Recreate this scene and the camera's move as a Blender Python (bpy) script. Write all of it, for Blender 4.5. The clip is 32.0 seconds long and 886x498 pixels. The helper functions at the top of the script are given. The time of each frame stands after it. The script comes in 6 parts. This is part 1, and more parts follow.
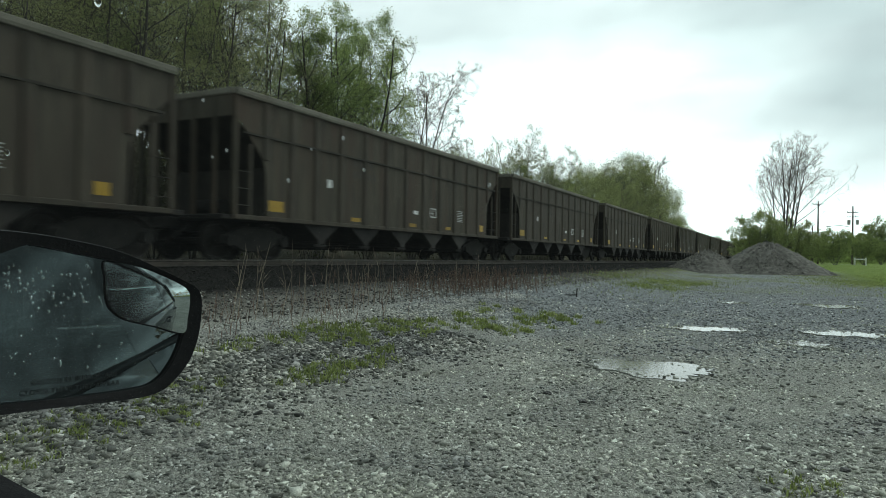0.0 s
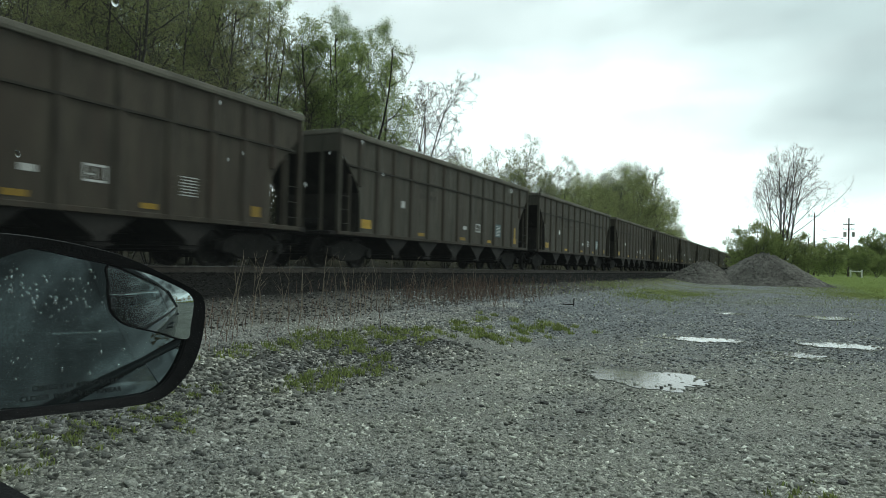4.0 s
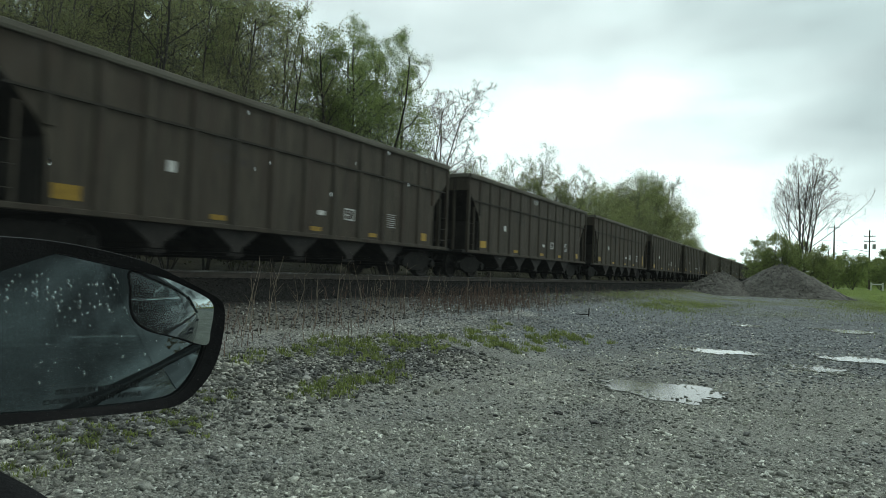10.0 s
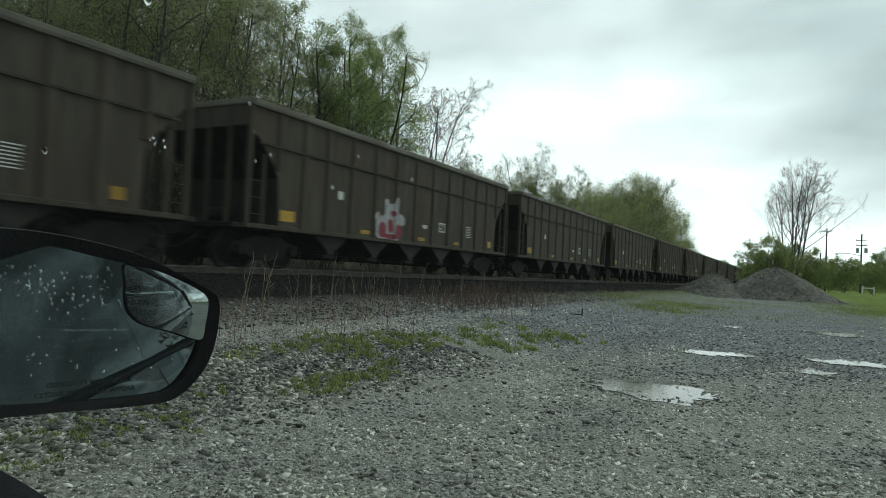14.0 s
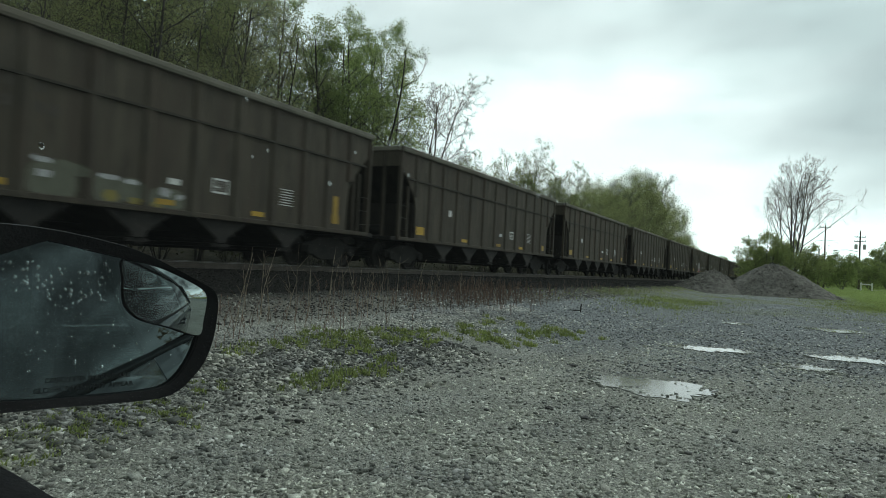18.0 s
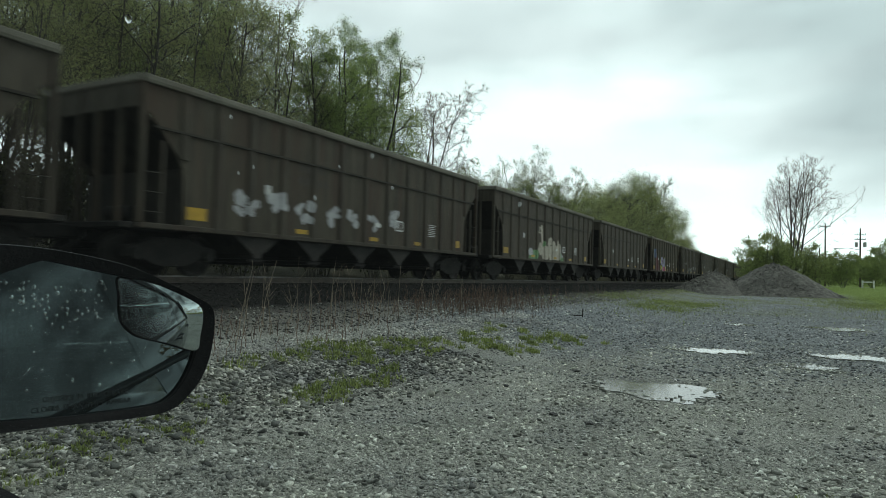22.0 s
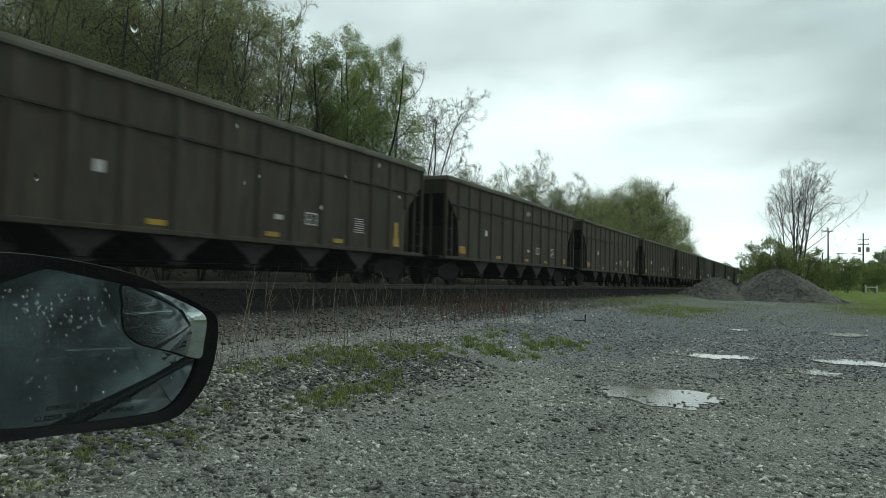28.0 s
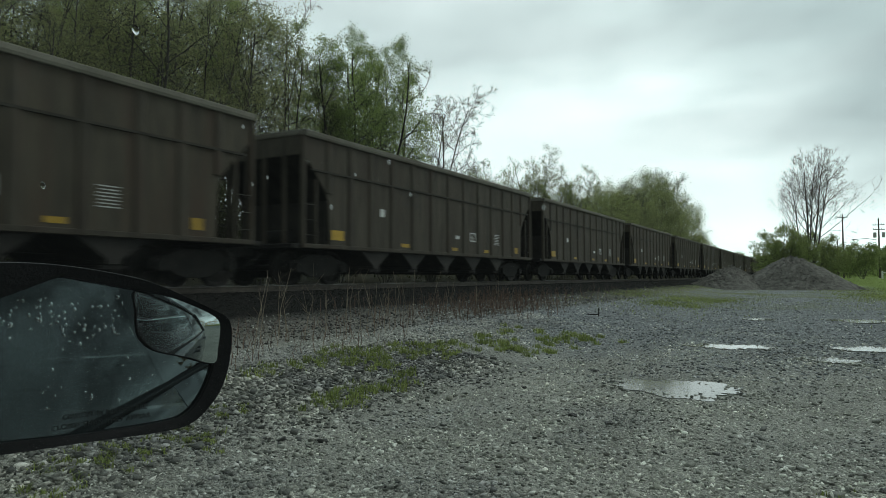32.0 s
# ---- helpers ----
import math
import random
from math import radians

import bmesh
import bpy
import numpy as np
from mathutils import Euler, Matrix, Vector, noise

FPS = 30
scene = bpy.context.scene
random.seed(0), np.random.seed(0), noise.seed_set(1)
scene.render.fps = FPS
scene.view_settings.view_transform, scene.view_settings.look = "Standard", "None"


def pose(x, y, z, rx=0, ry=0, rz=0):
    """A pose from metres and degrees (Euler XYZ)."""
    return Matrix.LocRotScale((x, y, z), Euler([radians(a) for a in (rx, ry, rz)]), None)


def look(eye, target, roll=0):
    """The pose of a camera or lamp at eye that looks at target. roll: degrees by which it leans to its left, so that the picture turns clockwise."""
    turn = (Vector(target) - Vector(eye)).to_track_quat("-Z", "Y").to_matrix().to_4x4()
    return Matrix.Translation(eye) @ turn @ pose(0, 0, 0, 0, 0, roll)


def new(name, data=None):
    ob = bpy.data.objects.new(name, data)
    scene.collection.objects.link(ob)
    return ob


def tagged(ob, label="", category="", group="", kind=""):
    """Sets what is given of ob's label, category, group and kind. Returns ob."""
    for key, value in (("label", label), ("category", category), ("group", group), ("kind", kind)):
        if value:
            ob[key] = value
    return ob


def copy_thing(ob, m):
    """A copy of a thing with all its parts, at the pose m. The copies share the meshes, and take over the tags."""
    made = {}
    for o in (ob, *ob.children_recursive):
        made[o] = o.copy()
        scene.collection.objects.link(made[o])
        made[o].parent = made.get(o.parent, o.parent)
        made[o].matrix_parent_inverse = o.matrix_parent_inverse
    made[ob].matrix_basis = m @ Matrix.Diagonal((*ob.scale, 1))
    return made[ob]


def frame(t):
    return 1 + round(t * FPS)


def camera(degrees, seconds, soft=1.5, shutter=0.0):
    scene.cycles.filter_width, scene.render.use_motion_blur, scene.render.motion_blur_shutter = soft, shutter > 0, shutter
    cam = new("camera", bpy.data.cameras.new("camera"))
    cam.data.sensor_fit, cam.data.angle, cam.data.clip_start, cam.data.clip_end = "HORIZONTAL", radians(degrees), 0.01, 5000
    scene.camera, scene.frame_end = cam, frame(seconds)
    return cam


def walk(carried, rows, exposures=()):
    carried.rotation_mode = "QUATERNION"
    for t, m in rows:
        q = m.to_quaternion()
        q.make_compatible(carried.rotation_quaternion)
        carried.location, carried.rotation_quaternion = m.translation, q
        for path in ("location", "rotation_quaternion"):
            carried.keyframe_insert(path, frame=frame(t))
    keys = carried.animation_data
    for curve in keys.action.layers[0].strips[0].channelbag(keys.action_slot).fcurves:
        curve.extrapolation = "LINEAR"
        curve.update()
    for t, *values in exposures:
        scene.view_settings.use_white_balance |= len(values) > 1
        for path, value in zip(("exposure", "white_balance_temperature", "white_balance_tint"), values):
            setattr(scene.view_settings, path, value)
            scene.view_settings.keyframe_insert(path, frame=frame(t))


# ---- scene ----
# ---- camera ----
cam = camera(68.2, 32.0, soft=0.55, shutter=0.3)


def view(x, y, z, heading, pitch, roll):
    """Pose from the eye, the heading from +x towards +y, the pitch and the roll in degrees."""
    h, p = radians(heading), radians(pitch)
    way = Vector((math.cos(h) * math.cos(p), math.sin(h) * math.cos(p), math.sin(p)))
    eye = Vector((x, y, z))
    return look(eye, eye + way, roll)


CAMERA_ROWS = [
    (0, 0.000, 0.000, 1.250, 28.00, 0.55, 1.00),
    (0.5, 0.002, 0.006, 1.250, 28.09, 0.54, 1.46),
    (1, 0.001, 0.008, 1.249, 28.18, 0.55, 1.95),
    (1.5, 0.000, 0.008, 1.249, 28.14, 0.55, 1.97),
    (2, -0.000, 0.006, 1.249, 28.02, 0.57, 1.88),
    (2.5, -0.001, 0.006, 1.249, 27.88, 0.69, 1.65),
    (3, -0.002, 0.003, 1.251, 27.83, 1.00, 0.86),
    (3.5, -0.001, 0.010, 1.249, 27.82, 1.25, 1.59),
    (5.5, 0.000, 0.009, 1.250, 27.75, 1.71, 0.71),
    (6, -0.001, 0.007, 1.251, 28.47, 1.76, 0.77),
    (6.5, -0.002, 0.009, 1.250, 28.68, 1.82, 1.45),
    (7, -0.002, 0.009, 1.251, 28.86, 1.91, 1.16),
    (7.5, -0.003, 0.008, 1.251, 28.98, 2.09, 1.25),
    (8, -0.001, 0.010, 1.250, 29.08, 2.23, 1.34),
    (8.5, -0.001, 0.012, 1.250, 29.13, 2.28, 1.62),
    (9, -0.002, 0.014, 1.250, 29.13, 2.23, 2.05),
    (9.5, -0.004, 0.014, 1.249, 29.12, 2.10, 2.41),
    (10, -0.003, 0.013, 1.250, 29.07, 1.96, 2.15),
    (10.5, -0.003, 0.014, 1.249, 28.97, 1.92, 2.80),
    (11, -0.003, 0.014, 1.250, 28.86, 1.93, 2.68),
    (11.5, -0.003, 0.013, 1.250, 28.72, 1.96, 1.74),
    (12, -0.002, 0.016, 1.250, 28.64, 2.00, 2.32),
    (12.5, -0.001, 0.016, 1.249, 28.61, 1.98, 2.36),
    (13, -0.003, 0.017, 1.249, 28.57, 1.97, 2.72),
    (13.5, -0.004, 0.017, 1.249, 28.58, 1.90, 2.86),
    (14, -0.001, 0.018, 1.249, 28.56, 1.82, 2.92),
    (14.5, -0.000, 0.020, 1.249, 28.53, 1.75, 3.05),
    (16.5, 0.000, 0.019, 1.249, 28.39, 1.47, 3.10),
    (17, -0.002, 0.016, 1.249, 28.41, 1.45, 3.15),
    (17.5, -0.002, 0.016, 1.249, 28.41, 1.46, 2.96),
    (18, -0.001, 0.017, 1.249, 28.45, 1.47, 2.97),
    (18.5, -0.001, 0.016, 1.249, 28.46, 1.46, 2.97),
    (19, -0.002, 0.015, 1.249, 28.48, 1.45, 3.00),
    (19.5, 0.000, 0.018, 1.249, 28.48, 1.40, 2.92),
    (20, 0.000, 0.017, 1.250, 28.46, 1.40, 2.70),
    (20.5, 0.001, 0.016, 1.250, 28.41, 1.44, 2.32),
    (21, -0.006, 0.007, 1.250, 28.44, 1.80, 1.76),
    (21.5, -0.001, 0.011, 1.251, 28.43, 2.04, 1.36),
    (22, -0.001, 0.010, 1.250, 28.51, 2.20, 1.52),
    (22.5, -0.001, 0.010, 1.251, 28.52, 2.22, 1.63),
    (23, -0.002, 0.008, 1.251, 28.51, 2.24, 1.44),
    (23.5, -0.001, 0.008, 1.251, 28.48, 2.25, 1.19),
    (24, -0.002, 0.006, 1.251, 28.44, 2.27, 0.95),
    (24.5, 0.001, 0.009, 1.252, 28.31, 2.28, 0.88),
    (25, 0.001, 0.006, 1.252, 28.19, 2.29, 0.51),
    (25.5, 0.001, 0.009, 1.252, 28.14, 2.35, 0.78),
    (27.5, 0.000, 0.012, 1.252, 28.60, 2.66, 1.15),
    (28, 0.000, 0.013, 1.252, 28.71, 2.66, 1.48),
    (28.5, 0.003, 0.015, 1.251, 28.72, 2.65, 1.27),
    (29, 0.003, 0.013, 1.252, 28.74, 2.64, 0.41),
    (29.5, 0.005, 0.015, 1.252, 28.79, 2.59, 0.48),
    (30, 0.004, 0.016, 1.253, 28.90, 2.54, -0.17),
    (30.5, 0.007, 0.017, 1.252, 29.07, 2.49, -0.16),
    (31, 0.008, 0.019, 1.252, 29.27, 2.47, -0.02),
    (31.5, 0.008, 0.019, 1.252, 29.43, 2.45, -0.42),
    (32, 0.005, 0.017, 1.252, 29.67, 2.45, -0.15),
]
walk(cam, [(r[0], view(*r[1:])) for r in CAMERA_ROWS], exposures=[(0, 0.0), (6, -0.06), (13, -0.17), (19, -0.17), (28, -0.28), (32, -0.34)])

# ---- light ----
world = bpy.data.worlds.new("overcast_sky")
scene.world = world
world.use_nodes = True
wt = world.node_tree
wt.nodes.clear()
w_out = wt.nodes.new("ShaderNodeOutputWorld")
w_bg = wt.nodes.new("ShaderNodeBackground")
w_bg.inputs["Strength"].default_value = 1.0
w_sky = wt.nodes.new("ShaderNodeTexSky")
w_sky.sky_type = "NISHITA"
w_sky.sun_disc = False
w_sky.sun_elevation = radians(52)
w_sky.sun_rotation = radians(75)
w_dim = wt.nodes.new("ShaderNodeVectorMath")
w_dim.operation = "SCALE"
w_dim.inputs["Scale"].default_value = 0.05
w_co = wt.nodes.new("ShaderNodeTexCoord")
w_map = wt.nodes.new("ShaderNodeMapping")
w_map.inputs["Scale"].default_value = (1.0, 1.0, 1.7)
w_map.inputs["Rotation"].default_value = (0, 0, radians(-48))
w_map.inputs["Location"].default_value = (0.35, 0.9, 0.35)
w_noise = wt.nodes.new("ShaderNodeTexNoise")
w_noise.inputs["Scale"].default_value = 1.5
w_noise.inputs["Detail"].default_value = 5.0
w_noise.inputs["Roughness"].default_value = 0.45
w_noise.inputs["Distortion"].default_value = 0.4
w_ramp = wt.nodes.new("ShaderNodeValToRGB")
w_ramp.color_ramp.elements[0].position = 0.34
w_ramp.color_ramp.elements[0].color = (0.70, 0.85, 0.84, 1)
w_ramp.color_ramp.elements[1].position = 0.60
w_ramp.color_ramp.elements[1].color = (1.42, 1.62, 1.58, 1)
w_mix = wt.nodes.new("ShaderNodeMixRGB")
w_mix.inputs["Fac"].default_value = 0.12
wt.links.new(w_co.outputs["Generated"], w_map.inputs["Vector"])
wt.links.new(w_map.outputs["Vector"], w_noise.inputs["Vector"])
wt.links.new(w_noise.outputs["Fac"], w_ramp.inputs["Fac"])
# flat bands of heavier cloud low in the sky
w_flat = wt.nodes.new("ShaderNodeMapping")
w_flat.inputs["Scale"].default_value = (1.0, 1.0, 5.0)
w_flat.inputs["Location"].default_value = (0.2, 0.4, 0.1)
w_bank = wt.nodes.new("ShaderNodeTexNoise")
w_bank.inputs["Scale"].default_value = 1.3
w_bank.inputs["Detail"].default_value = 4.0
w_bank.inputs["Roughness"].default_value = 0.5
w_shade = wt.nodes.new("ShaderNodeValToRGB")
w_shade.color_ramp.elements[0].position, w_shade.color_ramp.elements[1].position = 0.38, 0.52
w_shade.color_ramp.elements[0].color, w_shade.color_ramp.elements[1].color = (0.92, 0.93, 0.93, 1), (1.12, 1.15, 1.14, 1)
w_layer = wt.nodes.new("ShaderNodeMixRGB")
w_layer.blend_type = "MULTIPLY"
w_layer.inputs["Fac"].default_value = 1.0
wt.links.new(w_co.outputs["Generated"], w_flat.inputs["Vector"])
wt.links.new(w_flat.outputs["Vector"], w_bank.inputs["Vector"])
wt.links.new(w_bank.outputs["Fac"], w_shade.inputs["Fac"])
wt.links.new(w_ramp.outputs["Color"], w_layer.inputs[1])
wt.links.new(w_shade.outputs["Color"], w_layer.inputs[2])
wt.links.new(w_sky.outputs["Color"], w_dim.inputs[0])
wt.links.new(w_layer.outputs["Color"], w_mix.inputs[1])
wt.links.new(w_dim.outputs["Vector"], w_mix.inputs[2])
# the cloud is thin ahead and heavier behind the car
w_dot = wt.nodes.new("ShaderNodeVectorMath")
w_dot.operation = "DOT_PRODUCT"
w_dot.inputs[1].default_value = (0.85, 0.50, 0.15)
w_fall = wt.nodes.new("ShaderNodeMapRange")
w_fall.interpolation_type = "SMOOTHSTEP"
w_fall.inputs["From Min"].default_value, w_fall.inputs["From Max"].default_value = -0.45, 0.5
w_fall.inputs["To Min"].default_value, w_fall.inputs["To Max"].default_value = 0.24, 1.0
# all round, the sky is light close to the horizon
w_sep = wt.nodes.new("ShaderNodeSeparateXYZ")
w_low = wt.nodes.new("ShaderNodeMapRange")
w_low.inputs["From Min"].default_value, w_low.inputs["From Max"].default_value = 0.05, 0.2
w_low.inputs["To Min"].default_value, w_low.inputs["To Max"].default_value = 0.85, 0.0
w_most = wt.nodes.new("ShaderNodeMath")
w_most.operation = "MAXIMUM"
w_scale = wt.nodes.new("ShaderNodeVectorMath")
w_scale.operation = "SCALE"
wt.links.new(w_co.outputs["Generated"], w_dot.inputs[0])
wt.links.new(w_dot.outputs["Value"], w_fall.inputs["Value"])
wt.links.new(w_co.outputs["Generated"], w_sep.inputs[0])
wt.links.new(w_sep.outputs[2], w_low.inputs["Value"])
wt.links.new(w_fall.outputs["Result"], w_most.inputs[0])
wt.links.new(w_low.outputs["Result"], w_most.inputs[1])
# the heavier cloud is broken and rolling
w_roll = wt.nodes.new("ShaderNodeTexNoise")
w_roll.inputs["Scale"].default_value = 4.5
w_roll.inputs["Detail"].default_value = 6.0
w_roll.inputs["Roughness"].default_value = 0.55
w_roll.inputs["Distortion"].default_value = 0.8
w_tone = wt.nodes.new("ShaderNodeValToRGB")
w_tone.color_ramp.elements[0].position, w_tone.color_ramp.elements[1].position = 0.40, 0.62
w_tone.color_ramp.elements[0].color, w_tone.color_ramp.elements[1].color = (0.28, 0.29, 0.29, 1), (1.9, 1.95, 1.95, 1)
w_heavy = wt.nodes.new("ShaderNodeMapRange")
w_heavy.inputs["From Min"].default_value, w_heavy.inputs["From Max"].default_value = 0.3, 0.95
w_heavy.inputs["To Min"].default_value, w_heavy.inputs["To Max"].default_value = 1.0, 0.0
w_break = wt.nodes.new("ShaderNodeMixRGB")
w_break.blend_type = "MULTIPLY"
wt.links.new(w_map.outputs["Vector"], w_roll.inputs["Vector"])
wt.links.new(w_roll.outputs["Fac"], w_tone.inputs["Fac"])
wt.links.new(w_most.outputs[0], w_heavy.inputs["Value"])
wt.links.new(w_heavy.outputs["Result"], w_break.inputs["Fac"])
wt.links.new(w_mix.outputs["Color"], w_break.inputs[1])
wt.links.new(w_tone.outputs["Color"], w_break.inputs[2])
wt.links.new(w_break.outputs["Color"], w_scale.inputs[0])
wt.links.new(w_most.outputs[0], w_scale.inputs["Scale"])
wt.links.new(w_scale.outputs["Vector"], w_bg.inputs["Color"])
wt.links.new(w_bg.outputs["Background"], w_out.inputs["Surface"])

sun_data = bpy.data.lights.new("sun", "SUN")
sun_data.energy = 0.6
sun_data.angle = radians(25)
sun_data.color = (1.0, 0.97, 0.92)
sun = new("sun", sun_data)
sun.matrix_world = look((40, -30, 60), (0, 0, 0))

# ---- materials ----


def mat(name, a, b, scale=4.0, rough=0.85, metal=0.0, bump=0.0, bump_scale=None, stretch=(1, 1, 1), rand=0.0,
        c=None, c_scale=0.6, c_amount=0.5, island=False, spec=0.3, coords="Object"):
    """Procedural surface: two colours in fine grain, a third in large stains, relief and variation between pieces."""
    m = bpy.data.materials.new(name)
    m.use_nodes = True
    nt = m.node_tree
    bsdf = nt.nodes["Principled BSDF"]
    bsdf.inputs["Roughness"].default_value = rough
    bsdf.inputs["Metallic"].default_value = metal
    bsdf.inputs["Specular IOR Level"].default_value = spec
    co = nt.nodes.new("ShaderNodeTexCoord")
    mp = nt.nodes.new("ShaderNodeMapping")
    mp.inputs["Scale"].default_value = stretch
    nt.links.new(co.outputs[coords], mp.inputs["Vector"])
    n1 = nt.nodes.new("ShaderNodeTexNoise")
    n1.inputs["Scale"].default_value = scale
    n1.inputs["Detail"].default_value = 6
    n1.inputs["Roughness"].default_value = 0.6
    nt.links.new(mp.outputs["Vector"], n1.inputs["Vector"])
    r1 = nt.nodes.new("ShaderNodeValToRGB")
    r1.color_ramp.elements[0].position, r1.color_ramp.elements[1].position = 0.35, 0.65
    r1.color_ramp.elements[0].color, r1.color_ramp.elements[1].color = (*a, 1), (*b, 1)
    nt.links.new(n1.outputs["Fac"], r1.inputs["Fac"])
    col = r1.outputs["Color"]
    if c:
        n2 = nt.nodes.new("ShaderNodeTexNoise")
        n2.inputs["Scale"].default_value = c_scale
        n2.inputs["Detail"].default_value = 4
        nt.links.new(mp.outputs["Vector"], n2.inputs["Vector"])
        r2 = nt.nodes.new("ShaderNodeValToRGB")
        r2.color_ramp.elements[0].position, r2.color_ramp.elements[1].position = 0.45, 0.7
        r2.color_ramp.elements[0].color = (0, 0, 0, 1)
        r2.color_ramp.elements[1].color = (c_amount, c_amount, c_amount, 1)
        nt.links.new(n2.outputs["Fac"], r2.inputs["Fac"])
        mx = nt.nodes.new("ShaderNodeMixRGB")
        mx.inputs[2].default_value = (*c, 1)
        nt.links.new(r2.outputs["Color"], mx.inputs["Fac"])
        nt.links.new(col, mx.inputs[1])
        col = mx.outputs["Color"]
    if rand:
        src = nt.nodes.new("ShaderNodeNewGeometry" if island else "ShaderNodeObjectInfo")
        rm = nt.nodes.new("ShaderNodeMapRange")
        rm.inputs["To Min"].default_value, rm.inputs["To Max"].default_value = 1 - rand, 1 + rand
        nt.links.new(src.outputs["Random Per Island" if island else "Random"], rm.inputs["Value"])
        sc = nt.nodes.new("ShaderNodeVectorMath")
        sc.operation = "SCALE"
        nt.links.new(col, sc.inputs[0])
        nt.links.new(rm.outputs["Result"], sc.inputs["Scale"])
        col = sc.outputs["Vector"]
    nt.links.new(col, bsdf.inputs["Base Color"])
    if bump:
        nb = nt.nodes.new("ShaderNodeTexNoise")
        nb.inputs["Scale"].default_value = bump_scale or scale * 2
        nb.inputs["Detail"].default_value = 5
        nt.links.new(mp.outputs["Vector"], nb.inputs["Vector"])
        bp = nt.nodes.new("ShaderNodeBump")
        bp.inputs["Strength"].default_value = bump
        bp.inputs["Distance"].default_value = 0.03
        nt.links.new(nb.outputs["Fac"], bp.inputs["Height"])
        nt.links.new(bp.outputs["Normal"], bsdf.inputs["Normal"])
    return m


def rubble(name, stops, rough=0.6, spec=0.35):
    """Loose stones: each piece takes its own tone between dark and pale, with a fine grain."""
    m = mat(name, (0.8, 0.8, 0.8), (1.2, 1.2, 1.2), 30, rough, bump=0.3, bump_scale=80, spec=spec)
    nt = m.node_tree
    bsdf = nt.nodes["Principled BSDF"]
    grain = bsdf.inputs["Base Color"].links[0].from_socket
    geo = nt.nodes.new("ShaderNodeNewGeometry")
    rp = nt.nodes.new("ShaderNodeValToRGB")
    while len(rp.color_ramp.elements) < len(stops):
        rp.color_ramp.elements.new(0.5)
    for e, (p, c) in zip(rp.color_ramp.elements, stops):
        e.position, e.color = p, (*c, 1)
    nt.links.new(geo.outputs["Random Per Island"], rp.inputs["Fac"])
    mu = nt.nodes.new("ShaderNodeMixRGB")
    mu.blend_type = "MULTIPLY"
    mu.inputs["Fac"].default_value = 1.0
    nt.links.new(rp.outputs["Color"], mu.inputs[1])
    nt.links.new(grain, mu.inputs[2])
    big = nt.nodes.new("ShaderNodeTexNoise")
    big.inputs["Scale"].default_value, big.inputs["Detail"].default_value = 0.8, 4
    nt.links.new(geo.outputs["Position"], big.inputs["Vector"])
    tone = nt.nodes.new("ShaderNodeValToRGB")
    tone.color_ramp.elements[0].position, tone.color_ramp.elements[1].position = 0.36, 0.64
    tone.color_ramp.elements[0].color, tone.color_ramp.elements[1].color = (0.66, 0.66, 0.68, 1), (1.3, 1.28, 1.2, 1)
    nt.links.new(big.outputs["Fac"], tone.inputs["Fac"])
    m2 = nt.nodes.new("ShaderNodeMixRGB")
    m2.blend_type = "MULTIPLY"
    m2.inputs["Fac"].default_value = 1.0
    nt.links.new(mu.outputs["Color"], m2.inputs[1])
    nt.links.new(tone.outputs["Color"], m2.inputs[2])
    nt.links.new(m2.outputs["Color"], bsdf.inputs["Base Color"])
    return m


def leafy(name, a, b, rand):
    """Leaves let part of the light through."""
    m = mat(name, a, b, 1.5, 0.6, rand=rand, island=True)
    nt = m.node_tree
    bsdf, out = nt.nodes["Principled BSDF"], nt.nodes["Material Output"]
    tl = nt.nodes.new("ShaderNodeBsdfTranslucent")
    nt.links.new(bsdf.inputs["Base Color"].links[0].from_socket, tl.inputs["Color"])
    mx = nt.nodes.new("ShaderNodeMixShader")
    mx.inputs["Fac"].default_value = 0.5
    nt.links.new(bsdf.outputs[0], mx.inputs[1])
    nt.links.new(tl.outputs[0], mx.inputs[2])
    nt.links.new(mx.outputs[0], out.inputs["Surface"])
    return m


def plain(name, color, rough=0.6, metal=0.0, spec=0.3):
    return mat(name, tuple(v * 0.88 for v in color), tuple(min(1, v * 1.1) for v in color), 14, rough, metal, 0.1 if rough > 0.3 else 0.0, 40, spec=spec)


M_HOPPER = mat("weathered_hopper_paint", (0.044, 0.0378, 0.0268), (0.085, 0.0735, 0.0535), 2.2, 0.75, 0, 0.12, 18,
               stretch=(2.2, 2.2, 0.35), rand=0.05, c=(0.045, 0.032, 0.023), c_scale=1.1, c_amount=0.7)
M_HOPPER_PALE = mat("paler_hopper_paint", (0.056, 0.053, 0.040), (0.102, 0.097, 0.075), 2.2, 0.75, 0, 0.12, 18,
                    stretch=(2.2, 2.2, 0.35), rand=0.05, c=(0.06, 0.045, 0.033), c_scale=1.1, c_amount=0.6)
M_HOPPER_BROWN = mat("rusty_hopper_paint", (0.044, 0.038, 0.026), (0.081, 0.071, 0.050), 2.2, 0.75, 0, 0.12, 18,
                     stretch=(2.2, 2.2, 0.35), rand=0.05, c=(0.055, 0.032, 0.02), c_scale=1.1, c_amount=0.8)
M_RIB = mat("hopper_rib_paint", (0.038, 0.0328, 0.0235), (0.074, 0.0645, 0.047), 3, 0.75, 0, 0.1, 20, stretch=(2, 2, 0.4), rand=0.12,
            c=(0.05, 0.03, 0.02), c_scale=1.5, c_amount=0.6)
